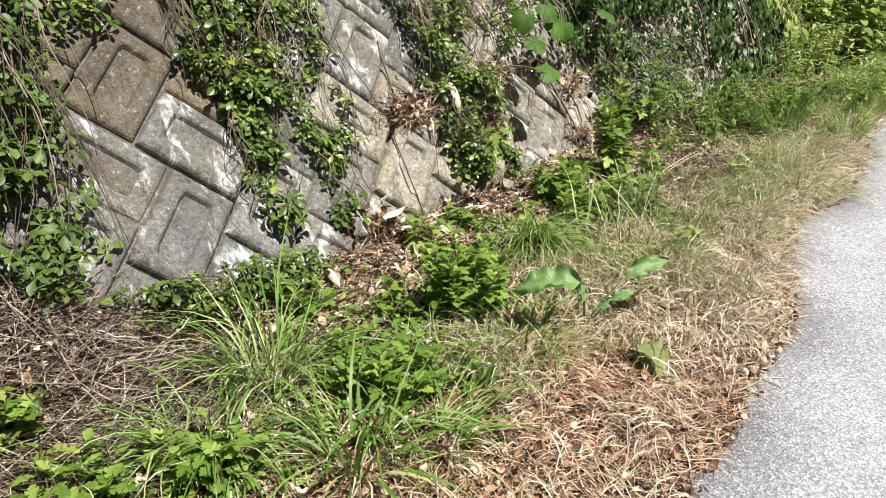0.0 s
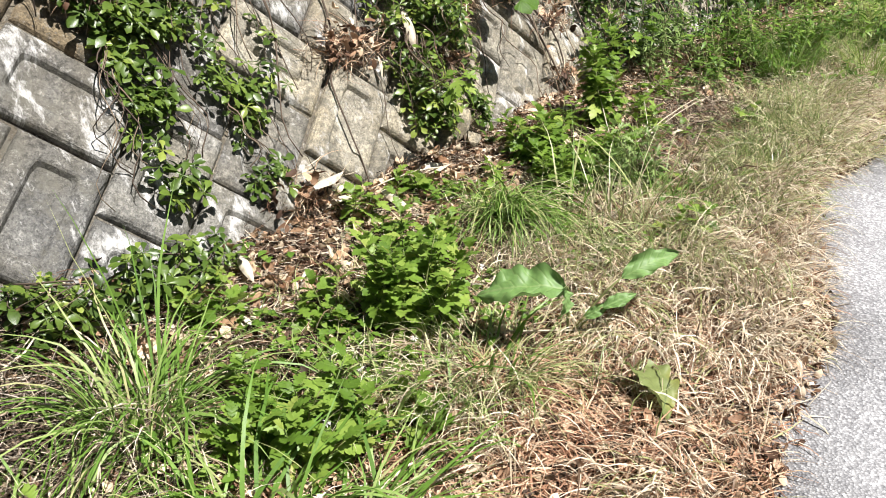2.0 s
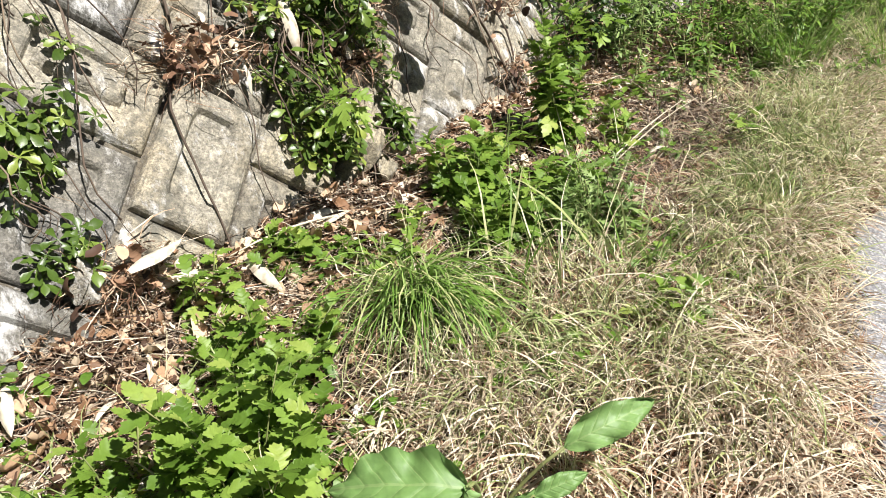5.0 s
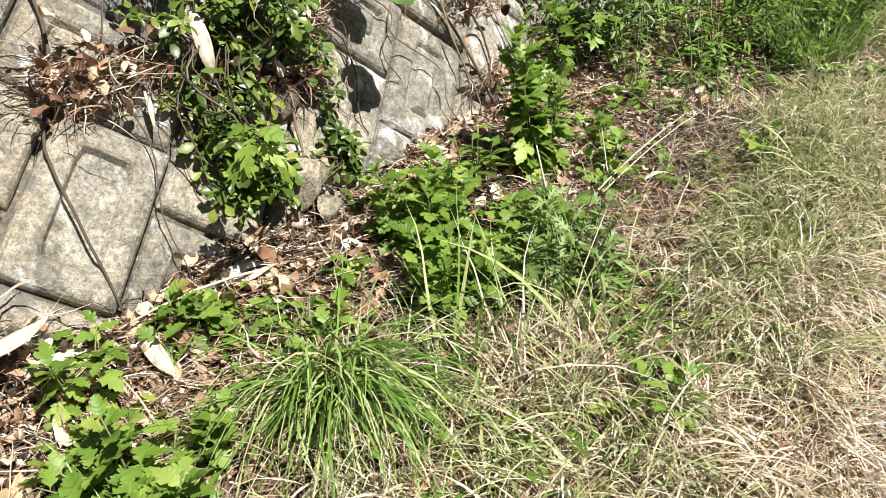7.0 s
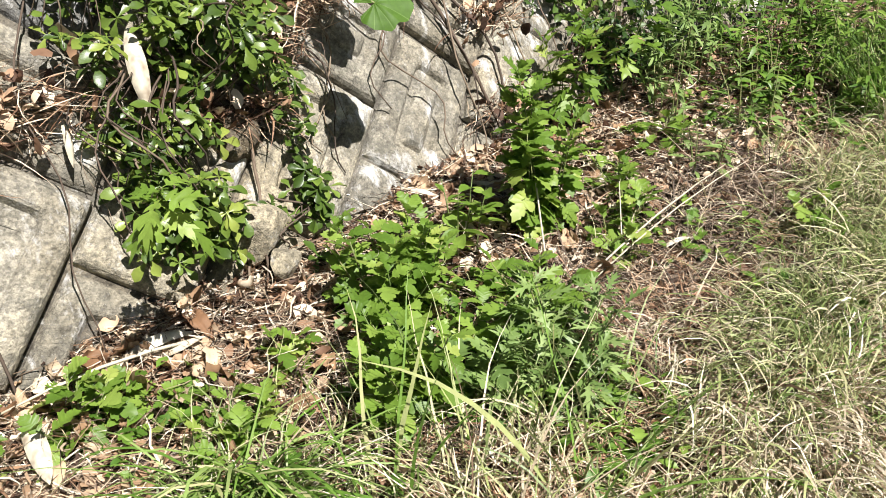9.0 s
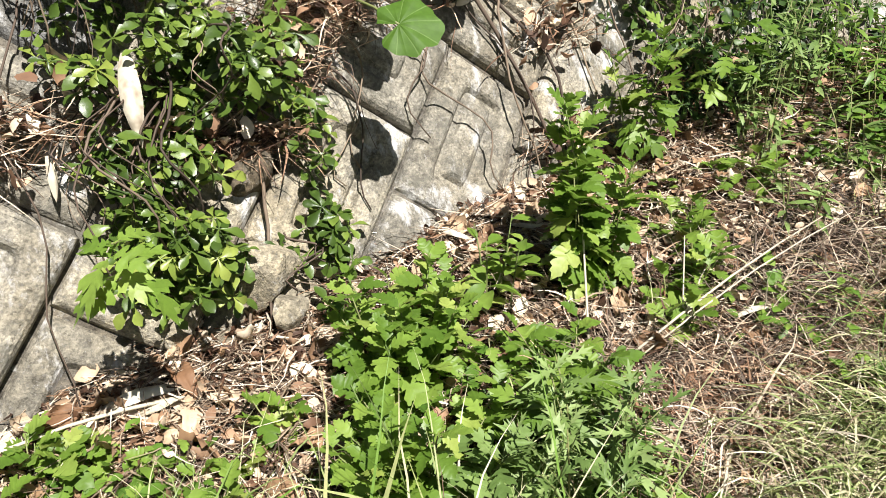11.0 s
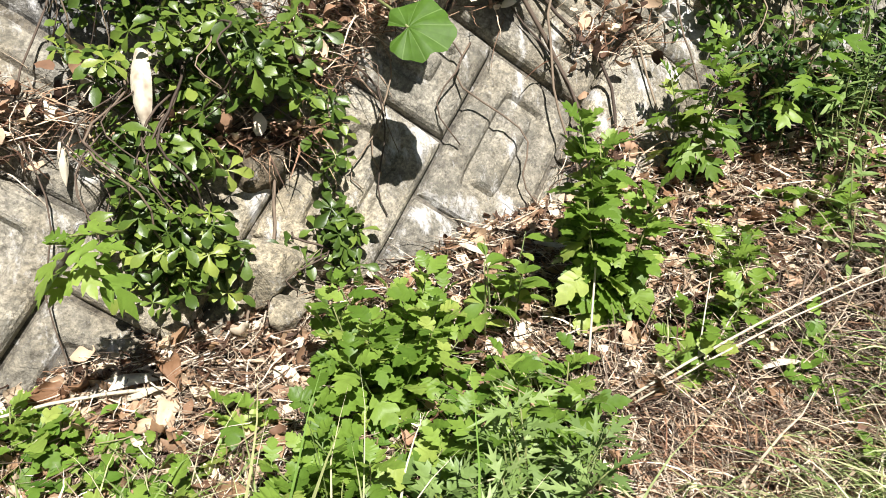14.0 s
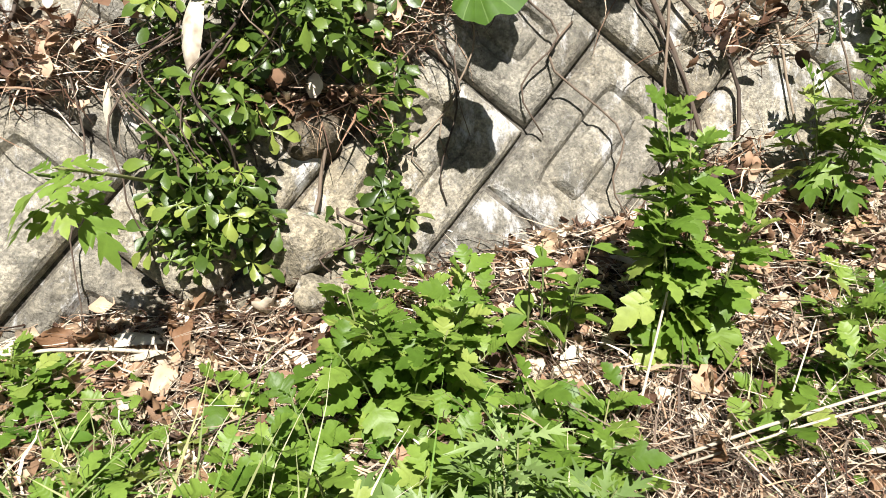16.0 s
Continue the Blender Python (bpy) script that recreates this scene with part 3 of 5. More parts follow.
def build_wall():
    r = random.Random(4)
    grid_v, grid_f = [], []
    stations = [-9, 4.2, 5, 6, 7, 8, 10, 12, 14, 20]
    for s in stations:
        for v, off in ((-1.6, -0.033), (2.6, -0.033), (2.6, -0.6), (-1.6, -0.6)):
            grid_v.append(on_wall(s, v, off))
    for i in range(0, 4 * len(stations) - 4, 4):
        grid_f += [(i, i + 1, i + 5, i + 4), (i + 1, i + 2, i + 6, i + 5), (i + 2, i + 3, i + 7, i + 6), (i + 3, i, i + 4, i + 7)]
    grid_f += [(0, 3, 2, 1), tuple(4 * len(stations) - 4 + k for k in range(4))]
    wall = new("wall_north", mesh("wall_north", grid_v, grid_f, MORTAR, smooth=False))
    tagged(wall, "leaning retaining wall of weathered grey concrete blocks laid diagonally", "wall", kind="structure")
    kinds = [block_mesh(i, st, CONCRETE) for i, st in enumerate(("ring", "panel", "panel", "plain", "panel", "ring"))]
    beige = [block_mesh(i + 40, st, BEIGE) for i, st in enumerate(("ring", "panel", "plain", "plain", "panel", "ring"))]
    stained = [block_mesh(i + 20, st, STAINED) for i, st in enumerate(("ring", "panel", "plain", "panel"))]
    for n in range(-4, 5):
        for k in range(-16, 26):
            c = CORNER + (AXIS_P + AXIS_Q) * (SHORT * k) + (AXIS_P - AXIS_Q) * (LONG * n)
            upright = c - AXIS_P * SHORT / 2 - AXIS_Q * LONG / 2
            lying = c - AXIS_Q * LONG + AXIS_P * LONG / 2 + AXIS_Q * SHORT / 2
            for mid, axis in ((upright, AXIS_Q), (lying, AXIS_P)):
                if not (-3.2 < mid.x < 5.2 and -0.75 < mid.y < 1.75):
                    continue
                turn = math.degrees(math.atan2(axis.y, axis.x)) + r.choice((0, 180))
                at = on_wall(mid.x, mid.y, r.uniform(-0.013, 0.013))
                m = Matrix.Translation(at) @ WROT.to_4x4() @ pose(0, 0, 0, r.uniform(-1.2, 1.2), r.uniform(-1.2, 1.2), turn + r.uniform(-0.6, 0.6))
                brown = mid.x < -0.95 and mid.y > 0.2 and not (mid.x > -1.35 and mid.y < 0.45)
                piece("block", r.choice(stained if brown else beige if mid.x > (-0.5 if mid.y < 0.3 else 0.5) else kinds), wall, m)


def build_bank():
    """The slope that the wall holds up, above the view."""
    vs, fs = [], []
    for i, s in enumerate(np.linspace(-9, 20, 60)):
        for j in range(8):
            q = on_wall(s, 2.6, -0.05)
            x, y = q.x - NH.x * j * 0.8, q.y - NH.y * j * 0.8
            vs.append((x, y, q.z + j * 0.5 + 0.15 * noise.noise((s, j * 0.8, 2))))
    for i in range(59):
        for j in range(7):
            fs.append((i * 8 + j, i * 8 + j + 1, (i + 1) * 8 + j + 1, (i + 1) * 8 + j))
    tagged(new("bank", mesh("bank", vs, fs, SOIL)), "soil slope above the retaining wall", "ground", kind="structure")


build_ground()
build_road()
build_wall()
build_bank()

# ---- plants ----
def mugwort(s, w, height, spread, stems, seed, kind="lobed", mat=None, size=0.070, label="", low=0.18, gap=0.014, sway=0.4):
    """A clump of upright leafy stems."""
    r = random.Random(seed)
    base = on_ground(s, w, -0.01)
    t = thing("mugwort_plant", base, label or "bright green mugwort clump with deeply cut leaves on the verge", "plant", "mugwort on the verge")
    mat = mat or MUGWORT
    for i in range(stems):
        a, d = r.uniform(0, 6.28), spread * math.sqrt(r.random())
        ox, oy = d * math.cos(a), d * math.sin(a)
        h = height * r.uniform(0.55, 1.1) * (1.05 - 0.35 * d / max(spread, 0.01))
        lean = Vector((math.cos(a), math.sin(a), 0)) * h * r.uniform(0.05, sway)
        foot = Vector((ox * 0.6, oy * 0.6, -0.02))
        pts = [foot + lean * (u * u) + Vector((ox * 0.4, oy * 0.4, 0)) * u + Vector((0, 0, h * u)) for u in (0, 0.35, 0.7, 1)]
        piece("stem", mesh("stem", *tube(pts, [0.0028, 0.0024, 0.002, 0.0012], 4), STEM), t)
        count = max(5, int(h / gap))
        for j in range(count):
            u = low + (1 - low) * (j + r.random()) / count
            k = min(int(u * 3), 2)
            f = u * 3 - k
            at = pts[k].lerp(pts[k + 1], min(f, 1))
            g = j * 2.4 + r.uniform(-0.5, 0.5)
            rise = -0.25 + 1.9 * u ** 2.6 + r.gauss(0, 0.22)
            out = (math.cos(g), math.sin(g), rise)
            sz = size * (1.12 - 0.45 * u ** 2) * r.uniform(0.75, 1.15)
            old = mat is MUGWORT and r.random() < 0.45 - u
            piece("leaf", shared(kind, r.randrange(6), MUGWORT_YELLOW if old else mat), t, leaf_pose(at, out, sz, r, r.uniform(-15, 10)))
    return t


def tuft(s, w, n, length, spread, seed, lift=(1.0, 1.5), bend=(1.2, 2.6), width=0.006, mat=None, label="", name="grass_tuft", category="grass", toward=None):
    """A tussock of long arching blades."""
    rng = np.random.default_rng(seed)
    base = on_ground(s, w, -0.01)
    t = thing(name, base, label or "tussock of long arching green sedge blades", category, "grass tufts on the verge")
    a, d = rng.uniform(0, 6.283, n), spread * np.sqrt(rng.random(n))
    b = np.stack([d * np.cos(a), d * np.sin(a), np.full(n, -0.01)], 1)
    az = a + rng.normal(0, 0.7, n)
    if toward is not None:
        az = toward + rng.normal(0, 0.9, n)
    v, f = blades(rng, b, az, length * rng.uniform(0.5, 1.1, n), rng.uniform(*lift, n), rng.uniform(*bend, n), width * rng.uniform(0.6, 1.2, n), 7)
    tagged(piece("foliage", mesh("foliage", v, f, mat or SEDGE), t), kind="stuff")
    m = max(12, n // 4)
    a, d = rng.uniform(0, 6.283, m), spread * 1.1 * np.sqrt(rng.random(m))
    b = np.stack([d * np.cos(a), d * np.sin(a), np.full(m, -0.01)], 1)
    v, f = blades(rng, b, a + rng.normal(0, 0.8, m), length * rng.uniform(0.3, 0.75, m), rng.uniform(0.3, 1.2, m), rng.uniform(0.8, 2.2, m), width * rng.uniform(0.4, 0.8, m), 5)
    tagged(piece("dead_foliage", mesh("dead_foliage", v, f, STRAW), t), "dry straw-coloured blades", kind="stuff")
    return t


def field(name, label, mat, count, s_range, w_of, seed, length, width, lift=(0.0, 0.9), bend=(0.2, 1.6), keep=None, category="grass"):
    """A mat of loose blades over a stretch of the verge."""
    rng = np.random.default_rng(seed)
    pts = []
    while len(pts) < count:
        s = rng.uniform(*s_range)
        w0, w1 = w_of(s)
        w = rng.uniform(w0, w1)
        if keep is None or rng.random() < keep(s, w):
            pts.append(tuple(on_ground(s, w, rng.uniform(0.0, 0.02))))
    b = np.array(pts)
    n = count
    v, f = blades(rng, b, rng.uniform(0, 6.283, n), rng.uniform(*length, n), rng.uniform(*lift, n), rng.uniform(*bend, n), width * rng.uniform(0.5, 1.3, n), 4, wander=0.32)
    z0 = b[:, 2].repeat(10)
    v[:, 2] = np.maximum(v[:, 2], z0 - 0.012)
    return tagged(new(name, mesh(name, v, f, mat)), label, category, kind="stuff")


def combed(name, label, mat, clumps, per, s_range, w_of, seed, length, width, lift, bend, keep, spread=0.05, aim=-2.0, fan=0.6, category="grass"):
    """A sward of small clumps whose blades arch over and lie side by side."""
    rng = np.random.default_rng(seed)
    base, az, ln, lf, bd = [], [], [], [], []
    made = 0
    while made < clumps:
        s = rng.uniform(*s_range)
        w = rng.uniform(*w_of(s))
        if rng.random() > keep(s, w):
            continue
        made += 1
        way = aim + 1.5 * noise.noise((s * 2.1, w * 2.1, seed)) + rng.normal(0, 0.35)
        size = rng.uniform(0.7, 1.2)
        for k in range(per):
            q = on_ground(s + rng.normal(0, spread), w + rng.normal(0, spread), rng.uniform(-0.01, 0.015))
            base.append(tuple(q))
            az.append(way + rng.normal(0, fan))
            ln.append(size * rng.uniform(*length))
            lf.append(rng.uniform(*lift))
            bd.append(rng.uniform(*bend))
    n = len(base)
    b = np.array(base)
    v, f = blades(rng, b, np.array(az), np.array(ln), np.array(lf), np.array(bd), width * rng.uniform(0.5, 1.25, n), 6, roll=0.5, wander=0.10)
    v[:, 2] = np.maximum(v[:, 2], b[:, 2].repeat(14) - 0.015)
    return tagged(new(name, mesh(name, v, f, mat)), label, category, kind="stuff")


def patch(x, y, sx, seed):
    return noise.noise((x * sx + seed, y * sx, seed * 1.7))


# dry grass beside the road
field("dry_grass", "matted pale dry grass beside the road edge", STRAW, 11000, (-2.6, 5.5), lambda s: (0.75, road_edge(s) - 0.04), 11, (0.05, 0.19), 0.0042,
      lift=(0.0, 1.1), keep=lambda s, w: min(1.0, max(0.03, (w - (1.15 if 0.6 < s < 1.8 else 0.68)) * 1.5 + 0.5 * patch(s, w, 2.0, 3) - (0.9 if s < 0.0 and w > 1.15 else 0.0))))
field("dead_thatch", "dark matted dead stems under the dry grass", RED_STRAW, 11000, (-1.0, 4.0), lambda s: (0.8, road_edge(s) - 0.10), 18, (0.05, 0.18), 0.0036, lift=(-0.1, 0.6), bend=(-0.2, 0.9))
field("red_brown_straw", "reddish brown dead straw heaped at the road edge", RED_STRAW, 24000, (-2.6, 1.6), lambda s: (0.95, road_edge(s) + 0.01), 12, (0.03, 0.12), 0.0042,
      lift=(-0.1, 0.7), keep=lambda s, w: min(1.0, max(0.02, 0.75 - 0.45 * s * 0.8 - abs(w - 1.45) * 0.7 + 0.6 * patch(s, w, 2.4, 8))))
field("green_grass", "thin green grass growing through the dry mat", PALE_SEDGE, 6000, (-2.6, 6.0), lambda s: (0.45, road_edge(s) - 0.1), 13, (0.06, 0.20), 0.004, lift=(0.5, 1.4),
      bend=(0.4, 2.0), keep=lambda s, w: 0.02 if s < -1.6 and w < 0.75 or 0.75 < s < 1.8 and w < 1.02 else min(1.0, max(0.03, 0.35 + 1.2 * patch(s, w, 2.2, 5) - max(0, w - 1.0) * (0.9 if s < 0.0 else 0.0))))

field("brown_straw", "tangled brown dead grass on the verge", LITTER, 6500, (-0.2, 2.6), lambda s: (0.6, 1.4), 14, (0.04, 0.16), 0.0038, lift=(-0.1, 0.9),
      keep=lambda s, w: min(1.0, max(0.05, 0.4 + 1.3 * patch(s, w, 2.8, 11))))
field("edge_straw", "dry straw hanging over the edge of the road", STRAW, 9000, (-2.6, 5.0), lambda s: (road_edge(s) - 0.20, road_edge(s) + 0.02), 15, (0.04, 0.15), 0.0042, lift=(-0.1, 0.8), keep=lambda s, w: 0.15 if s < -0.05 else 1.0)

combed("arching_dry_grass", "pale dry grass lying over in combed clumps beside the road", STRAW, 500, 24, (-0.9, 5.0), lambda s: (0.85, road_edge(s) - 0.16), 16, (0.08, 0.25), 0.0062, (0.2, 1.3), (0.8, 2.8),
       lambda s, w: min(1.0, max(0.05, (w - (1.05 if 0.1 < s < 1.8 else 0.75)) * 1.6 + 1.1 * patch(s, w, 2.6, 3) - (0.9 if s < 0.05 and w > 1.2 else 0.2 if s < 0.0 else 0.0))))
combed("arching_green_grass", "soft pale green grass drooping in clumps over the dry mat", PALE_SEDGE, 330, 24, (-0.1, 4.0), lambda s: (0.85, road_edge(s) - 0.20), 17, (0.10, 0.27), 0.0060, (0.4, 1.4), (1.0, 2.8),
       lambda s, w: 0.03 if w < 1.05 and 0.6 < s < 1.8 else (0.35 if s < 0.4 else 1.0) * min(1.0, max(0.03, 0.30 + 1.6 * patch(s, w, 2.2, 5))))
# dead leaves and twigs below the wall
LITTER_SHAPES = []
for i in range(4):
    rr = random.Random(i)
    grid = [(x / 4 - 0.5, c * 0.30 * math.sin(math.pi * (0.1 + 0.8 * x / 4)) * rr.uniform(0.6, 1.25), rr.uniform(-0.07, 0.07)) for x in range(5) for c in (-1, 0, 1)]
    LITTER_SHAPES.append(grid)
TEMPLATE = LITTER_SHAPES[0]
TEMPLATE_FACES = [(3 * i + j, 3 * i + j + 1, 3 * i + j + 4, 3 * i + j + 3) for i in range(4) for j in range(2)]


def litter(count, seed, s_range, w_of, size, keep, label, name="leaf_litter", mat=None):
    rng = np.random.default_rng(seed)
    pts = []
    while len(pts) < count:
        s = rng.uniform(*s_range)
        w0, w1 = w_of(s)
        w = rng.uniform(w0, w1)
        if rng.random() < keep(s, w):
            pts.append(tuple(on_ground(s, w, rng.uniform(0.0, 0.03))))
    vs, fs, o = [], [], 0
    for k, shape in enumerate(LITTER_SHAPES):
        at = np.array(pts[k::4])
        n = len(at)
        v, f = scatter(rng, shape, TEMPLATE_FACES, at, rng.uniform(size[0], size[1], n) * rng.uniform(0.6, 1.2, n), rng.uniform(0, 6.28, n), rng.normal(0, 0.6, n), rng.normal(0, 0.7, n), rng.uniform(-2.6, 2.6, n))
        vs.append(v)
        fs.append(f + o)
        o += len(v)
    return tagged(new(name, mesh(name, np.concatenate(vs), np.concatenate(fs), mat or LITTER)), label, "dead leaves", kind="stuff")


litter(14000, 21, (-2.9, 5.0), lambda s: (0.06, 1.25), (0.012, 0.048), lambda s, w: min(1, max(0.08, 1.15 - w * 0.95)), "brown and pale dead leaves lying below the wall")
litter(1100, 29, (-1.3, 2.4), lambda s: (0.10, 0.75), (0.028, 0.062), lambda s, w: (1.0 if s < 0.1 else 0.45) * min(1, max(0.05, 1.1 - w * 1.3)), "large crumpled pale dead leaves below the wall", "pale_leaf_litter", PALE_LITTER)
litter(7000, 22, (-2.9, 4.0), lambda s: (0.8, road_edge(s) + 0.03), (0.015, 0.05), lambda s, w: 0.7 if s < 0.3 else 0.25, "small brown dead leaves among the straw", "loose_leaves")
field("twigs", "dry brown twigs and stalks lying below the wall", TWIG, 12000, (-2.9, 4.5), lambda s: (0.08, 1.0), 23, (0.05, 0.24), 0.003, lift=(-0.1, 0.35), bend=(-0.2, 0.4),
      category="twigs")

field("dry_leaf_bits", "narrow pale dry leaves and straws lying below the wall", LITTER, 17000, (-2.9, 4.5), lambda s: (0.06, 1.1), 24, (0.03, 0.14), 0.006, lift=(-0.1, 0.5), bend=(-0.4, 0.9),
      keep=lambda s, w: max(0.1, 1.1 - w), category="dead leaves")
field("shredded_straw", "pale shredded stalks and leaf strips below the wall", SHRED, 5200, (-1.3, 2.2), lambda s: (0.08, 0.62), 30, (0.04, 0.20), 0.0045, lift=(-0.1, 0.35), bend=(-0.3, 0.7),
      keep=lambda s, w: max(0.1, 1.1 - w * 1.3), category="dead leaves")
field("twig_tangle", "tangle of grey-brown dead stems on the verge", TWIG, 2600, (0.75, 1.9), lambda s: (0.6, 1.12), 28, (0.08, 0.26), 0.0035, lift=(-0.1, 0.7), bend=(-0.3, 0.8), category="twigs")
field("twig_heap", "heap of grey-brown dead twigs beside the wall", TWIG, 4200, (-2.6, -1.55), lambda s: (0.12, 0.75), 25, (0.10, 0.36), 0.005, lift=(-0.1, 0.6), bend=(-0.3, 0.6), category="twigs")


def twig_heap(s, w, reach, count, seed, label):
    """Bent woody twigs piled on one another."""
    r = random.Random(seed)
    at0 = on_ground(s, w, 0)
    t = thing("twig_pile", at0, label, "twigs", "heaps of dead twigs")
    for i in range(count):
        a, b = s + r.gauss(0, reach * 0.5), w + r.gauss(0, reach * 0.38)
        g, ln = r.uniform(0, 6.28), r.uniform(0.12, 0.42)
        up, rise, kink = r.uniform(0.01, 0.07), r.uniform(-0.02, 0.10), r.uniform(-0.5, 0.5)
        pts = []
        for k in range(5):
            u = (k / 4 - 0.5) * ln
            pts.append(on_ground(a + u * math.cos(g + kink * u * 3), b + u * math.sin(g + kink * u * 3), up + rise * k / 4 + r.uniform(-0.006, 0.006)) - at0)
        rad = r.uniform(0.0012, 0.0036)
        piece("twig", mesh("twig", *tube(pts, [rad, rad, rad * 0.9, rad * 0.7, rad * 0.5], 5), BARK), t)


twig_heap(-2.02, 0.32, 0.40, 90, 26, "heap of grey dead twigs at the foot of the wall")
twig_heap(-1.62, 0.45, 0.30, 30, 27, "loose grey dead twigs lying on dead leaves")

CLUMPS = [  # s, w, height, spread, stems
    (-1.23, 1.03, 0.27, 0.16, 24), (-0.66, 0.87, 0.35, 0.13, 24), (-0.82, 0.68, 0.20, 0.10, 10), (-1.80, 0.96, 0.20, 0.17, 15), (-2.16, 0.75, 0.18, 0.15, 15), (-2.22, 0.45, 0.20, 0.12, 13),
    (-0.39, 0.60, 0.21, 0.15, 22), (-0.36, 0.29, 0.17, 0.09, 9), (-0.13, 0.29, 0.14, 0.09, 10), (0.04, 0.40, 0.12, 0.06, 6), (0.59, 0.42, 0.29, 0.13, 20), (0.46, 0.66, 0.25, 0.14, 20), (0.30, 0.45, 0.17, 0.05, 4),
    (1.52, 0.13, 0.46, 0.04, 3), (1.18, 0.64, 0.13, 0.10, 9), (1.36, 0.52, 0.17, 0.12, 10), (0.37, 1.24, 0.19, 0.05, 5), (0.70, 1.32, 0.10, 0.04, 4),
    (-0.97, 1.18, 0.15, 0.08, 7), (1.80, 0.14, 0.50, 0.03, 1), (1.62, 0.98, 0.14, 0.07, 6), (-1.10, 0.40, 0.15, 0.12, 11), (1.75, 0.35, 0.16, 0.08, 6), (1.50, 0.38, 0.12, 0.06, 4)]
for i, (s, w, h, sp, n) in enumerate(CLUMPS):
    if s in (1.52, 1.80):
        mugwort(s, w, h * 1.3, sp, n, 100 + i, "cut", MUGWORT, 0.10, "tall mugwort with deeply cut leaves at the foot of the wall", 0.3, 0.022)
    else:
        mugwort(s, w, h, sp, n, 100 + i)
mugwort(0.67, 0.86, 0.31, 0.085, 17, 150, "fine", MUGWORT_DARK, 0.085, "grey-green mugwort with finely cut narrow leaves")
mugwort(0.84, 0.66, 0.20, 0.09, 9, 151)
mugwort(1.07, 0.44, 0.50, 0.065, 12, 113, "lobed", MUGWORT, 0.074, "tall upright mugwort with crowded bright green leaves", 0.15, 0.015, 0.16)
mugwort(0.68, 0.70, 0.20, 0.05, 5, 152, "cut", MUGWORT, 0.085, "bright green mugwort shoots with long cut leaves")
mugwort(0.50, 0.74, 0.24, 0.06, 6, 153, "cut", MUGWORT_DARK, 0.085, "grey-green mugwort shoots with long cut leaves")
mugwort(0.10, 0.50, 0.12, 0.08, 8, 154)

tuft(-1.45, 0.68, 210, 0.52, 0.10, 201, lift=(0.5, 1.45), width=0.008)
tuft(-1.75, 0.85, 190, 0.46, 0.14, 202, lift=(0.3, 1.2), width=0.008)
tuft(-1.38, 1.12, 70, 0.44, 0.08, 203, lift=(0.4, 1.2), width=0.011)
tuft(0.03, 0.67, 340, 0.44, 0.08, 204, lift=(0.5, 1.3), bend=(1.5, 2.9), width=0.0075, toward=-1.2)
tuft(0.30, 1.02, 45, 0.40, 0.08, 205, lift=(0.9, 1.45), bend=(0.6, 1.8), width=0.005, mat=STRAW, label="upright tuft of dry straw-coloured grass")
tuft(2.55, 0.78, 260, 0.42, 0.12, 206, lift=(1.1, 1.5), bend=(0.5, 1.4), width=0.005, label="bright green upright grass tuft")
tuft(-1.50, 1.22, 80, 0.50, 0.09, 207, lift=(0.4, 1.3), bend=(0.8, 2.0), width=0.011)
tuft(-1.28, 1.30, 60, 0.46, 0.07, 208, lift=(0.3, 1.0), bend=(0.5, 1.6), width=0.010, toward=0.4)


# ---- the wall's vines ----
def face_pose(at, facing, size, turn):
    z = Vector(facing).normalized()
    x = Vector((0, 0, 1)).cross(z)
    x = x.normalized() if x.length > 0.05 else Vector((1, 0, 0))
    return Matrix.Translation(at) @ Matrix((x, z.cross(x), z)).transposed().to_4x4() @ pose(0, 0, 0, 0, 0, turn) @ Matrix.Scale(size, 4)


def vine_rod(r, s, v, down, drift, off, rad):
    pts, n = [], 14
    for i in range(n):
        u = i / (n - 1)
        pts.append(on_wall(s + drift * u + 0.13 * (noise.noise((s * 9, v * 9, u * 2.8)) - noise.noise((s * 9, v * 9, 0))), v - down * u, off * (0.4 + math.sin(3.1 * u) * 1.2) + 0.012 * noise.noise((u * 4, s * 7, 2)) + 0.006 * noise.noise((u * 13, v * 7, s))))
    return pts, [rad * (1 - 0.4 * i / n) for i in range(n)]


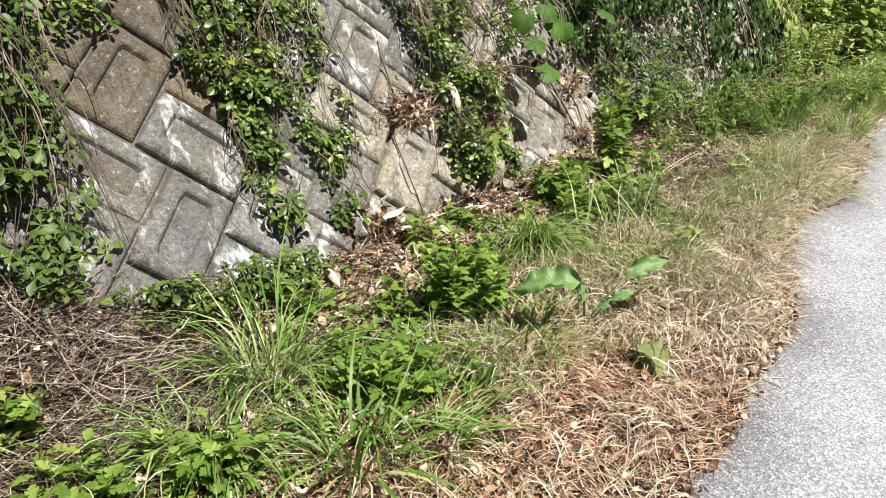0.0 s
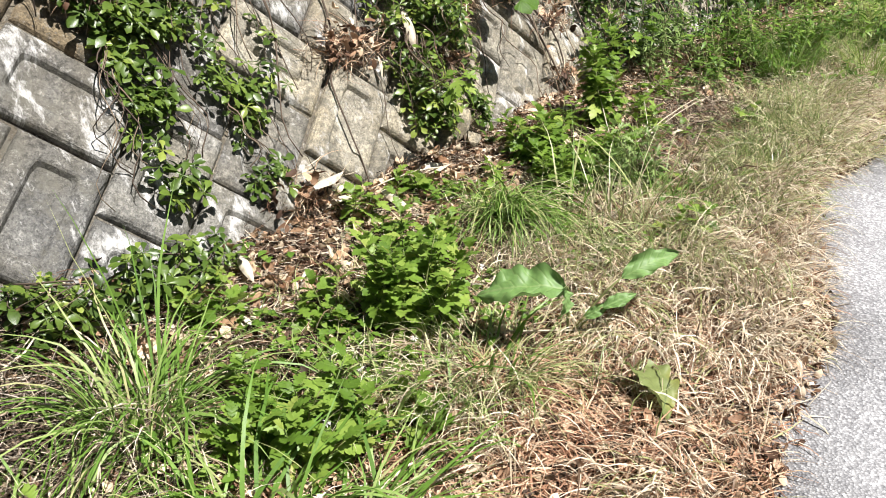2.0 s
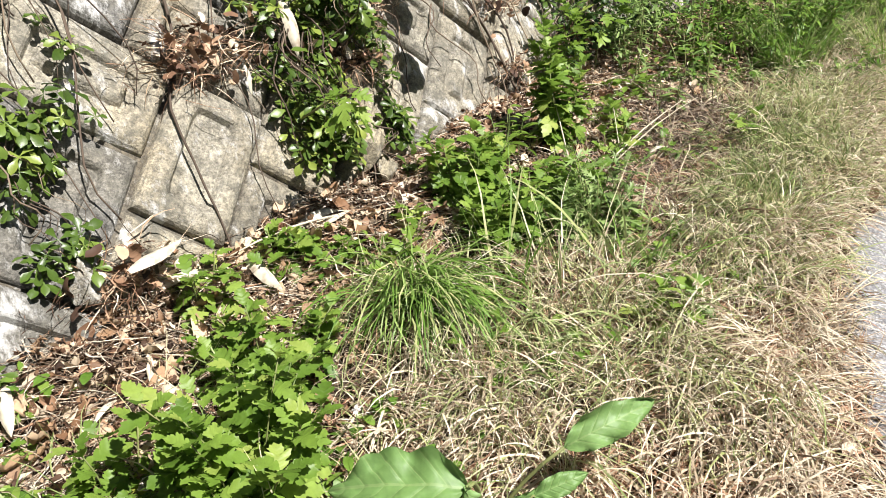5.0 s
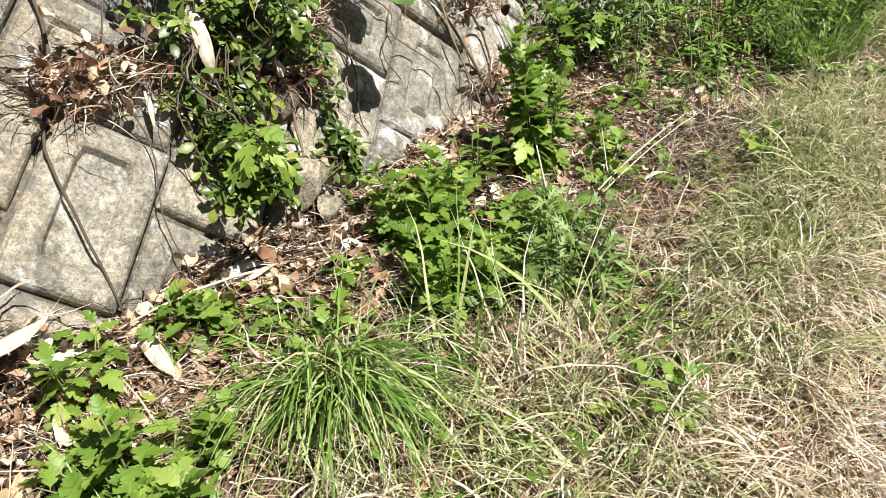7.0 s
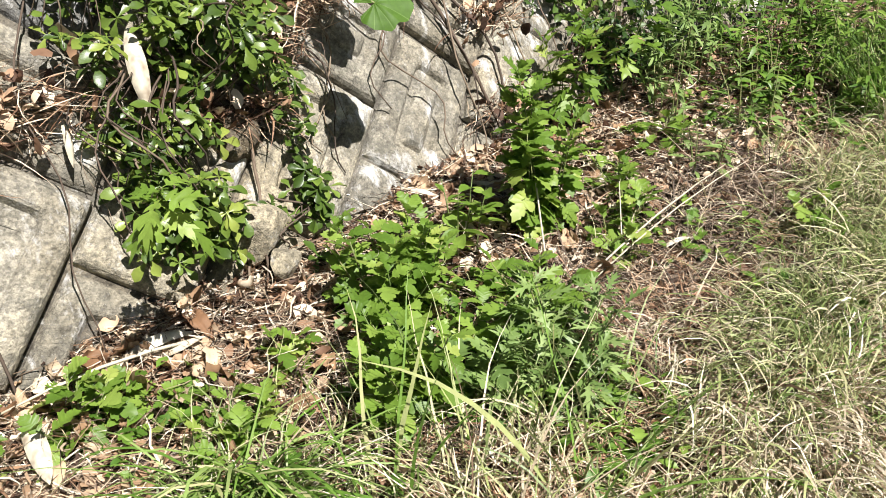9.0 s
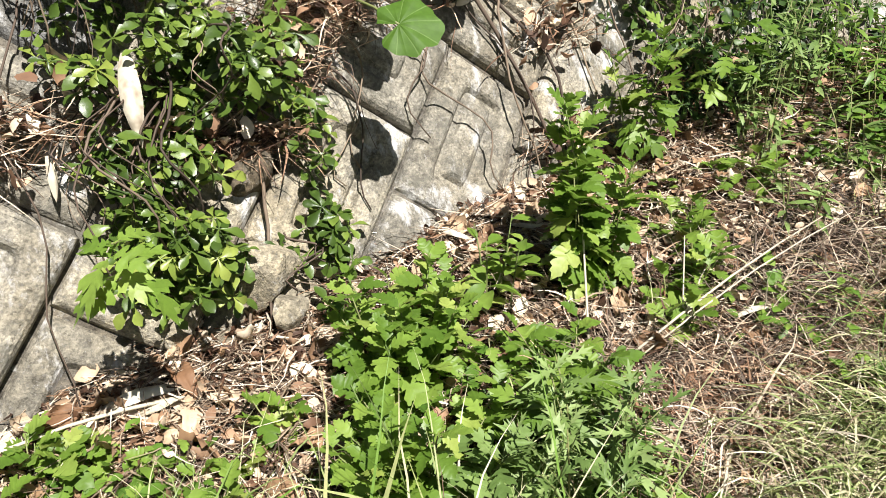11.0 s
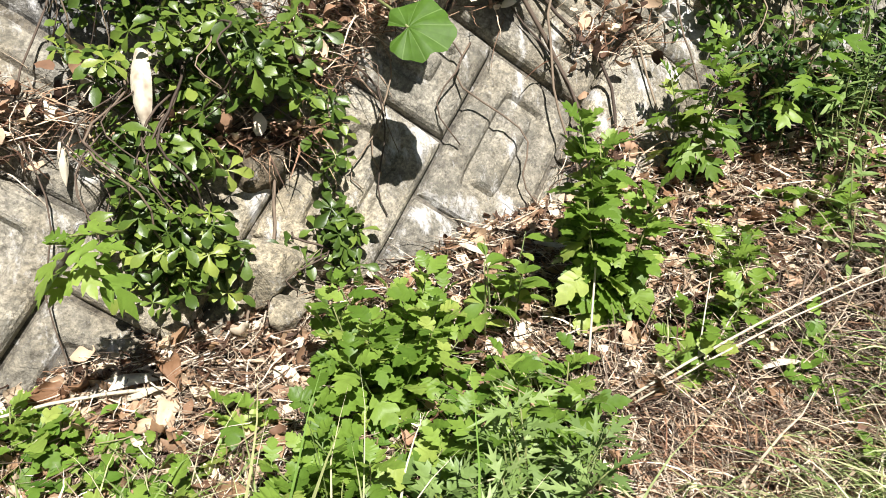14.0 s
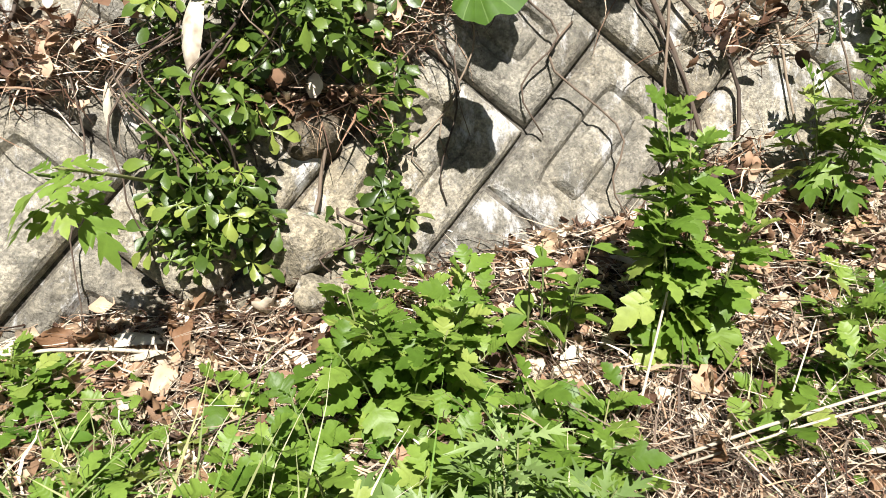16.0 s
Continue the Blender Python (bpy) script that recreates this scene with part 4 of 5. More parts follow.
def vine(s0, s1, v0, v1, leaves, seed, depth=0.10, size=0.040, label="", mat=None, joined=False):
    """A curtain of five-fingered leaves on thin woody stems that hang down the wall."""
    r = random.Random(seed)
    at0 = on_wall((s0 + s1) / 2, (v0 + v1) / 2, 0.02)
    t = thing("hanging_vine", at0, label or "green vine with five-fingered leaves hanging down the concrete wall", "vine", "vines on the wall")
    for i in range(max(4, leaves // 7)):
        pts, rad = vine_rod(r, r.uniform(s0, s1), v1, (v1 - v0) * r.uniform(0.6, 1.0), r.uniform(-0.1, 0.1), r.uniform(0.015, depth * 0.9), r.uniform(0.0012, 0.0035))
        piece("vine_stem", mesh("vine_stem", *tube([p - at0 for p in pts], rad, 4), VINE_STEM), t)
    made, far = 0, []
    while made < leaves:
        u, k = r.random(), r.random()
        s, v = s0 + (s1 - s0) * u, v0 + (v1 - v0) * k
        edge = 1 - abs(u * 2 - 1) ** 3 * (0.5 + 0.5 * (1 - k))
        if abs(s - 0.22) < 0.035 and 0.13 < v < 0.30:  # the hanging sheath stays bare
            continue
        if r.random() > edge * (0.55 + 1.3 * noise.noise((s * 7, v * 5, seed))):
            continue
        made += 1
        off = 0.015 + depth * r.random() * (0.35 + 0.65 * edge)
        facing = WN * 0.7 + Vector((0, 0, 0.7)) + Vector((r.gauss(0, 0.4), r.gauss(0, 0.4), r.gauss(0, 0.3)))
        m = face_pose(on_wall(s, v, off) - at0, facing, size * r.uniform(0.6, 1.25), r.uniform(0, 360))
        if joined:
            v_, f_ = rosette(5, made % 5)
            far.append(([m @ Vector(q) for q in v_], f_))
        else:
            piece("leaf", shared("rosette", r.randrange(7), mat or VINE_LEAF), t, m)
    if joined:
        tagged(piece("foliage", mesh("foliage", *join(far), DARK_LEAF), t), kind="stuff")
    return t


vine(-1.22, -0.74, 0.28, 1.05, 320, 301, 0.12, 0.044)
vine(-1.08, -0.90, -0.28, 0.30, 95, 302, 0.08, 0.044)
vine(-0.80, -0.42, 0.05, 1.0, 130, 303, 0.08)
vine(-0.72, -0.58, -0.30, 0.10, 45, 304, 0.06)
vine(-2.35, -1.72, -0.40, 0.85, 380, 305, 0.16, 0.046, label="dense dark green vine covering the concrete wall", mat=VINE_DARK)
vine(-1.72, -1.40, 0.60, 1.1, 70, 306, 0.08)
vine(0.10, 0.37, -0.22, 0.30, 165, 307, 0.15)
vine(0.04, 0.60, 0.28, 0.95, 250, 308, 0.16)
vine(0.36, 0.56, 0.10, 0.36, 75, 318, 0.22)
vine(0.52, 0.65, -0.14, 0.34, 42, 309, 0.06)
vine(0.44, 0.62, -0.30, -0.10, 18, 310, 0.05)
vine(0.75, 1.25, 0.52, 1.1, 90, 311, 0.09)
vine(1.55, 2.2, 0.25, 1.0, 150, 312, 0.14)
vine(2.2, 3.2, 0.55, 1.3, 120, 313, 0.12, joined=True)
vine(1.62, 2.6, -0.05, 0.6, 230, 316, 0.14, joined=True)
vine(2.5, 3.3, 0.0, 0.7, 110, 317, 0.14, 0.05, joined=True)
vine(-1.75, -0.85, -0.58, -0.40, 150, 314, 0.16, 0.042, "low vine with five-fingered leaves at the foot of the wall")


def bare_vine(s, v, down, drift, off, rad, seed, label="bare brown woody vine stem hanging down the wall"):
    r = random.Random(seed)
    pts, rr = vine_rod(r, s, v, down, drift, off, rad)
    at = pts[0]
    t = new("vine_stem", mesh("vine_stem", *tube([p - at for p in pts], rr, 6), VINE_STEM))
    t.location = at
    tagged(t, label, "vine", "bare vine stems on the wall")


r = random.Random(31)
for s, v, down, drift, rad in [(-0.10, 0.6, 1.0, -0.12, 0.005), (0.08, 0.5, 0.85, -0.12, 0.0025), (1.16, 0.75, 0.98, 0.26, 0.0075),
                               (1.20, 0.7, 0.90, 0.22, 0.006), (1.12, 0.5, 0.72, 0.02, 0.003), (1.30, 0.6, 0.82, -0.05, 0.004), (-1.62, 1.0, 0.75, 0.05, 0.003), 
                               (0.36, 0.3, 0.68, 0.06, 0.006), (0.42, 0.2, 0.6, -0.03, 0.005), (-0.55, 0.8, 1.0, 0.1, 0.004), (0.66, 0.6, 0.6, 0.02, 0.003), (0.88, 0.5, 0.45, 0.05, 0.003),
                               (1.4, 0.6, 0.8, 0.1, 0.004), (-0.62, 0.5, 0.75, 0.12, 0.0025), (-1.9, 1.0, 1.3, 0.1, 0.004), (1.0, 0.3, 0.5, 0.12, 0.003)]:
    bare_vine(s, v, down, drift, r.uniform(0.015, 0.045), rad, r.random())


def debris(s, v, reach, count, leaves, seed, label):
    """Dead stalks and leaves caught among the stems on the wall."""
    rng = np.random.default_rng(seed)
    at = on_wall(s, v, 0.02)
    t = thing("caught_debris", at, label, "debris", "debris caught on the wall")
    q = [WH * float(rng.normal(0, reach * 0.5)) + WV * float(rng.normal(0, reach * 0.22)) + WN * float(rng.uniform(-0.01, 0.03)) for i in range(count)]
    base = np.array([tuple(p) for p in q])
    along = math.atan2(WH.y, WH.x)
    az = along + rng.choice((0, math.pi), count) + rng.normal(0, 0.55, count)
    v1, f1 = blades(rng, base, az, rng.uniform(0.04, 0.17, count), rng.normal(-0.1, 0.5, count), rng.uniform(-0.4, 1.2, count), rng.uniform(0.002, 0.006, count), 5, wander=0.35)
    tagged(piece("stalks", mesh("stalks", v1, f1, LITTER), t), kind="stuff")
    q = [WH * float(rng.normal(0, reach * 0.45)) + WV * float(rng.normal(0, reach * 0.24)) + WN * float(rng.uniform(0.0, 0.06)) for i in range(leaves)]
    v2, f2 = scatter(rng, TEMPLATE, TEMPLATE_FACES, np.array([tuple(p) for p in q]), rng.uniform(0.02, 0.055, leaves), rng.uniform(0, 6.28, leaves), rng.normal(0.5, 0.6, leaves),
                     rng.normal(0, 0.6, leaves), rng.uniform(-2.2, 2.2, leaves))
    tagged(piece("dead_leaves", mesh("dead_leaves", v2, f2, LITTER), t), "curled pale brown leaves", kind="stuff")


debris(-0.06, 0.21, 0.21, 460, 80, 401, "nest of dry stalks and dead leaves caught on the wall")
debris(0.68, 0.40, 0.17, 750, 40, 402, "brown dead needles and leaves caught on the wall")
debris(-0.52, -0.34, 0.16, 320, 60, 403, "pale dead leaves heaped at the foot of the wall")
debris(0.50, 0.82, 0.3, 420, 50, 405, "dry stalks and dead leaves caught on the wall")
debris(0.30, 0.14, 0.13, 90, 22, 407, "few dead leaves and stalks caught in the vine")
debris(-0.98, 0.45, 0.2, 110, 24, 408, "few dead leaves and stalks caught in the vine")
debris(0.52, 0.12, 0.07, 60, 12, 409, "few dead leaves and stalks caught in the vine")
debris(0.58, 0.27, 0.10, 260, 16, 414, "brown dead needles and stalks hanging on the wall")
debris(0.42, 0.12, 0.12, 240, 26, 415, "brown dead leaves and dirt caught in a broken joint")
debris(1.36, -0.02, 0.12, 150, 20, 410, "pale dead stalks hanging at the foot of the wall")
debris(1.06, 0.42, 0.13, 50, 34, 412, "curled pale dead leaves hanging from bare vine stems")
debris(1.42, 0.30, 0.2, 160, 40, 413, "brown dead leaves caught on bare vine stems")
debris(1.95, 0.10, 0.24, 260, 60, 411, "brown dead leaves and stalks below the dark vine")
debris(-1.45, -0.55, 0.25, 160, 90, 406, "dead leaves heaped at the foot of the wall")


def rubble(s, v, off, size, seed, mat, label):
    """A broken lump of concrete with flat faces and rough edges."""
    r = random.Random(seed)
    bm = bmesh.new()
    bmesh.ops.create_icosphere(bm, subdivisions=4, radius=1.0)
    cuts = [(Vector((r.gauss(0, 1), r.gauss(0, 1), r.gauss(0, 1))).normalized(), r.uniform(0.45, 0.75)) for k in range(13)]
    for q in bm.verts:
        for axis, reach in cuts:
            over = q.co.dot(axis) - reach
            if over > 0:
                q.co -= axis * over * 0.94
        q.co *= 1 + 0.05 * noise.noise(q.co * 3 + Vector((seed, 0, 0))) + 0.02 * noise.noise(q.co * 11)
    me = bpy.data.meshes.new("rubble")
    bm.to_mesh(me)
    bm.free()
    me.materials.append(mat)
    o = new("concrete_lump", me)
    o.matrix_basis = Matrix.Translation(on_wall(s, v, off)) @ WROT.to_4x4() @ pose(0, 0, 0, r.uniform(-20, 20), r.uniform(-20, 20), r.uniform(0, 360)) @ Matrix.Diagonal((size, size * 1.25, size * 0.7, 1))
    tagged(o, label, "rubble", "broken concrete at the foot of the wall")


rubble(0.425, 0.055, 0.0, 0.085, 1, STAINED, "brown broken concrete lump set in the wall")
rubble(0.420, -0.165, 0.02, 0.085, 2, BEIGE, "pale pitted concrete lump at the foot of the wall")
rubble(0.435, -0.27, 0.05, 0.050, 3, BEIGE, "small pale concrete lump at the foot of the wall")
rubble(0.52, 0.10, 0.0, 0.050, 4, CONCRETE, "grey broken concrete lump set in the wall")
rubble(-0.62, -0.33, 0.03, 0.060, 5, BEIGE, "pale concrete lump at the foot of the wall")


# ---- weeds and bushes further up the road ----
def weed(s, w, height, spread, stems, seed, mat=None, leaf=0.09, joined=True, label="", name="weed", out=LANCE, kind="lance"):
    """Upright stems with narrow leaves."""
    r = random.Random(seed)
    base = on_ground(s, w, -0.01)
    t = thing(name, base, label or "tall green weed with narrow pointed leaves beside the wall", "plant", "weeds beside the wall")
    rods, lv = [], []
    shapes = [leaf_shape(out, 0.5, 0.2, 0.1, i) for i in range(4)]
    for i in range(stems):
        a, d = r.uniform(0, 6.28), spread * math.sqrt(r.random())
        foot = Vector((d * math.cos(a), d * math.sin(a), 0))
        h = height * r.uniform(0.6, 1.1)
        lean = Vector((math.cos(a), math.sin(a), 0)) * h * r.uniform(0.0, 0.35)
        pts = [foot + lean * u * u + Vector((0, 0, h * u)) for u in (0, 0.33, 0.67, 1)]
        rod = tube(pts, [0.003, 0.0026, 0.002, 0.001], 3)
        if joined:
            rods.append(rod)
        else:
            piece("stem", mesh("stem", *rod, STEM), t)
        for j in range(max(6, int(h / 0.02))):
            u = r.uniform(0.12, 1)
            at = foot + lean * u * u + Vector((0, 0, h * u))
            g = j * 2.4
            m = leaf_pose(at, (math.cos(g), math.sin(g), r.uniform(-0.3, 0.7)), leaf * r.uniform(0.6, 1.15) * (1.15 - 0.5 * u), r)
            if joined:
                v, f = r.choice(shapes)
                lv.append(([m @ Vector(q) for q in v], f))
            else:
                piece("leaf", shared(kind, r.randrange(5), mat or MUGWORT), t, m)
    if joined:
        tagged(piece("stem", mesh("stem", *join(rods), STEM), t), kind="stuff")
        tagged(piece("foliage", mesh("foliage", *join(lv), mat or BUSH_LEAF), t), kind="stuff")


r = random.Random(77)
for i, (s, w, h) in enumerate([(1.98, 0.12, 0.42), (2.2, 0.14, 0.45), (1.9, 0.30, 0.30), (2.1, 0.55, 0.25), (2.3, 0.25, 0.34), (2.2, 0.85, 0.18), (1.75, 0.55, 0.18)]):
    weed(s, w, h, 0.12, 6, 500 + i, joined=False, leaf=0.075, mat=MUGWORT_DARK)
# past s 3.6 the leaf colour itself carries the sunlight
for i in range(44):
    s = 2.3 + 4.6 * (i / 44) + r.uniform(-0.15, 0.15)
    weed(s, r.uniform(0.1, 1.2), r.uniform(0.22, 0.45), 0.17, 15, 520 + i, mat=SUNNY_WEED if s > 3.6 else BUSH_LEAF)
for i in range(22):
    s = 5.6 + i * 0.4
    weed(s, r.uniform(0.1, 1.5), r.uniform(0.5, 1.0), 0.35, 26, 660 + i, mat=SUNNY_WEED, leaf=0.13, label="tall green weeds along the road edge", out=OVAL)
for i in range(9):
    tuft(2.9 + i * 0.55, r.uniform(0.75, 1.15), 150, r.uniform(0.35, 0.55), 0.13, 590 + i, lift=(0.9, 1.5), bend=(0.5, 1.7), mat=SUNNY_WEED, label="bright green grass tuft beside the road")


def ivy(s0, s1, v0, v1, count, seed, depth, leaf, label, mat=None):
    """A thick dark mass of hanging leaves."""
    rng = random.Random(seed)
    at0 = on_wall((s0 + s1) / 2, v0, 0.05)
    t = thing("ivy_mass", at0, label, "vine", "vines on the wall")
    shapes = [leaf_shape(OVAL, 0.5, 0.2, 0.1, i) for i in range(4)]
    lv = []
    while len(lv) < count:
        s, v = rng.uniform(s0, s1), rng.uniform(v0, v1)
        d = depth * (0.5 + 0.9 * noise.noise((s * 2.5, v * 2.5, seed)))
        if d < 0.03:
            continue
        off = d * rng.random() ** 0.5
        m = face_pose(on_wall(s, v, off) - at0, WN + Vector((rng.gauss(0, 0.5), rng.gauss(0, 0.5), 0.3 + rng.gauss(0, 0.4))), leaf * rng.uniform(0.6, 1.2), rng.uniform(140, 220))
        v_, f_ = rng.choice(shapes)
        lv.append(([m @ Vector(q) for q in v_], f_))
    tagged(piece("foliage", mesh("foliage", *join(lv), mat or DARK_LEAF), t), kind="stuff")
    for i in range(14):
        pts, rad = vine_rod(rng, rng.uniform(s0, s1), v1, (v1 - v0) * 0.9, rng.uniform(-0.2, 0.2), depth * 0.3, 0.006)
        piece("vine_stem", mesh("vine_stem", *tube([p - at0 for p in pts], rad, 4), VINE_STEM), t)


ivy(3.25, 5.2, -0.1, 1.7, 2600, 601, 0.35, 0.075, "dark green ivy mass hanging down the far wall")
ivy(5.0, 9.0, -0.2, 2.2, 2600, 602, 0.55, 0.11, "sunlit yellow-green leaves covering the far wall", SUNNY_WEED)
# depth widened so that this overhang shades the wall and ground below
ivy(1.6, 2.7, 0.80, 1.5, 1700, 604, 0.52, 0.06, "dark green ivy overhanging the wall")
# extra leaves, added to keep sun off the wall beneath
ivy(1.3, 2.3, 0.52, 1.0, 420, 605, 0.34, 0.055, "dark green vine leaves added above the wall to shade it")
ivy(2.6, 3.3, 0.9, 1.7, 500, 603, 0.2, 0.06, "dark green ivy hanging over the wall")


# ---- small green ground cover ----
def cover(count, seed, s_range, w_range, keep, label):
    rng = random.Random(seed)
    lv = []
    shapes = [leaf_shape(OVAL if i % 2 else LOBED, 0.5, 0.2, 0.1, i) for i in range(4)]
    while len(lv) < count:
        s, w = rng.uniform(*s_range), rng.uniform(*w_range)
        if rng.random() > keep(s, w):
            continue
        for j in range(rng.randint(3, 6)):
            g = rng.uniform(0, 6.28)
            at = on_ground(s + rng.gauss(0, 0.02), w + rng.gauss(0, 0.02), rng.uniform(0.005, 0.07))
            v, f = rng.choice(shapes)
            m = leaf_pose(at, (math.cos(g), math.sin(g), rng.uniform(-0.2, 0.8)), rng.uniform(0.02, 0.05), rng)
            lv.append(([m @ Vector(q) for q in v], f))
    tagged(new("ground_cover", mesh("ground_cover", *join(lv), BUSH_LEAF)), label, "plant", kind="stuff")


cover(3400, 701, (-2.6, 3.5), (0.25, 1.2), lambda s, w: 0.0 if s < -1.6 and w < 0.7 else max(0.0, min(1, 0.35 + 1.5 * patch(s, w, 2.6, 4) - abs(w - 0.75) * 0.5)), "small green seedlings among the dead leaves")


# ---- broad leaves ----
def big_leaf(name, at, along, size, mat, label, kind="heart", i=0, stalk_from=None, category="plant", roll=0.0):
    r = random.Random(i)
    t = thing(name, at, label, category)
    y = Vector(along).normalized()
    x = y.cross(Vector((0, 0, 1))).normalized()
    m = Matrix((x, y, x.cross(y))).transposed().to_4x4() @ pose(0, 0, 0, 0, roll, 0) @ Matrix.Scale(size, 4)
    piece("leaf_blade", shared(kind, i, mat), t, m)
    if stalk_from is not None:
        a, b = Vector(stalk_from) - Vector(at), Vector((0, 0, 0))
        mid = a.lerp(b, 0.5) + Vector((0, 0, 0.03))
        piece("leaf_stalk", mesh("leaf_stalk", *tube([a, mid, b], [0.004, 0.0035, 0.003], 5), STEM), t)


def held_leaf(name, at, y, facing, length, wide, me, label, category, stalk_from, bow=0.03):
    """A broad leaf whose blade starts at a point, reaches along y and turns its face to facing."""
    t = thing(name, at, label, category)
    y = Vector(y).normalized()
    z = Vector(facing)
    z = (z - y * z.dot(y)).normalized()
    m = Matrix((y.cross(z), y, z)).transposed().to_4x4() @ Matrix.Diagonal((wide, length, length, 1))
    piece("leaf_blade", me, t, m)
    a = Vector(stalk_from) - Vector(at)
    pts = [a * (1 - u) + Vector((0, 0, bow * math.sin(math.pi * u))) for u in (0, 0.25, 0.5, 0.75, 1)]
    piece("leaf_stalk", mesh("leaf_stalk", *tube(pts, [0.005, 0.0045, 0.004, 0.0035, 0.003], 6), STEM), t)
    return t


def round_leaf_mesh(seed, mat, curl=0.25, lobes=0.10):
    """A round heart-shaped leaf with its stalk in the notch at the origin, radiating folds and a scalloped edge."""
    vs, fs = [(0, 0, 0)], []
    rings, per = 7, 40
    for i in range(1, rings + 1):
        q = i / rings
        for k in range(per + 1):
            g = radians(-152 + 304 * k / per)
            edge = (0.58 + 0.42 * math.cos(g * 0.62)) * (1 + 0.035 * math.sin(g * 11 + seed) + lobes * noise.noise((g * 1.6, seed, 0)))
            rad = q * edge
            z = -curl * rad * rad + 0.05 * q * math.cos(g * 6) * q + 0.05 * noise.noise((rad * 2 * math.cos(g), rad * 2 * math.sin(g), seed))
            vs.append((rad * math.sin(g), rad * math.cos(g), z))
    row = per + 1
    fs += [(0, 2 + k, 1 + k) for k in range(per)]
    for i in range(rings - 1):
        for k in range(per):
            a = 1 + i * row + k
            fs.append((a, a + 1, a + row + 1, a + row))
    return mesh("leaf_blade", vs, fs, mat)


def dock_mesh(seed, curl):
    v, f = crinkled("oval", seed, curl, wave=0.16, veins=0.018, n=24)
    return mesh("leaf_blade", v, f, DOCK_LEAF)


foot = on_ground(-0.40, 1.25, -0.01)
held_leaf("broad_leaf_plant", (0.50, 2.625, 0.645), (-0.24, 0.035, -0.005), (0.25, -0.55, 0.8), 0.245, 0.20, dock_mesh(1, 0.45), "large pale green broad leaf on a bent stalk", "plant", foot, 0.05)
held_leaf("broad_leaf_plant", (0.495, 2.625, 0.645), (0.05, -0.30, -0.7), (0.9, -0.5, 0.2), 0.085, 0.11, dock_mesh(2, 0.6), "drooping green broad leaf on a bent stalk", "plant", foot, 0.05)
held_leaf("broad_leaf_plant", (0.68, 2.745, 0.625), (0.16, 0.02, 0.08), (-0.1, -0.75, 0.65), 0.19, 0.12, dock_mesh(5, 0.6), "large wavy green broad leaf on a bent stalk", "plant", foot, 0.02)
held_leaf("broad_leaf_plant", (0.625, 2.715, 0.545), (0.11, 0.0, 0.055), (-0.2, -0.7, 0.6), 0.105, 0.075, dock_mesh(7, 0.3), "green broad leaf low on its stalk", "plant", foot, 0.01)
held_leaf("broad_leaf_plant", (0.575, 2.715, 0.515), (0.075, 0.0, 0.045), (0.1, -0.9, 0.4), 0.085, 0.06, dock_mesh(9, 0.3), "small green broad leaf low on its stalk", "plant", foot, 0.01)
big_leaf("wilted_leaf", on_ground(-0.48, 1.53, 0.075), (0.42, -0.85, -0.22), 0.145, YELLOW_LEAF, "wilted yellowish green leaf lying on the dry grass", "heart", 1, category="leaf", roll=-12)
ROUND = [round_leaf_mesh(i, ROUND_LEAF, 0.25 + 0.15 * i, 0.12) for i in range(3)]
held_leaf("heart_leaf", (0.561, 4.314, 1.347), (0.91, 0.32, 0.20), (0.30, -0.62, 0.72), 0.088, 0.085, ROUND[0], "single large green heart-shaped leaf on the wall", "leaf", on_wall(0.70, 0.42, 0.02))
for i, (s, v, off) in enumerate([(0.78, 0.46, 0.30), (1.06, 0.57, 0.30), (0.80, 0.62, 0.30), (1.69, 0.69, 0.28), (0.98, 0.66, 0.34), (1.22, 0.60, 0.26)]):
    held_leaf("heart_leaf", on_wall(s, v, off), (0.6 - 0.4 * (i % 3), -0.3, -0.4), (0.3, -0.6 + 0.2 * (i % 2), 0.75), 0.09, 0.085, ROUND[i % 3], "large green heart-shaped leaf hanging before the wall", "leaf",
              on_wall(s + 0.05, v + 0.14, 0.02))

# ---- pale bamboo sheaths and large dead leaves ----
def sheath_mesh(seed, n=9):
    r = random.Random(seed)
    vs, fs = [], []
    for i in range(n):
        u = i / (n - 1)
        half = 0.105 * math.sin(math.pi * min(1, 0.10 + u * 0.9)) ** 0.9 + 0.003
        bow = 0.10 * math.sin(u * 3 + seed)
        for k, c in enumerate((-1, -0.5, 0, 0.5, 1)):
            vs.append((c * half, u, bow + 0.07 * (1 - c * c) * half / 0.095 + r.uniform(-0.006, 0.006)))
    for i in range(n - 1):
        for k in range(4):
            fs.append((i * 5 + k, i * 5 + k + 1, i * 5 + k + 6, i * 5 + k + 5))
    return mesh("sheath", vs, fs, SHEATH)


SHEATHS = [sheath_mesh(i) for i in range(5)]


def lay(name, me, at, along, size, tip, label, category, group=""):
    o = new(name, me)
    y = Vector(along).normalized()
    x = y.cross(Vector((0, 0, 1)))
    x = x.normalized() if x.length > 0.05 else WH
    o.matrix_basis = Matrix.Translation(at) @ Matrix((x, y, x.cross(y))).transposed().to_4x4() @ pose(0, 0, 0, 0, tip, 0) @ Matrix.Scale(size, 4)
    tagged(o, label, category, group)


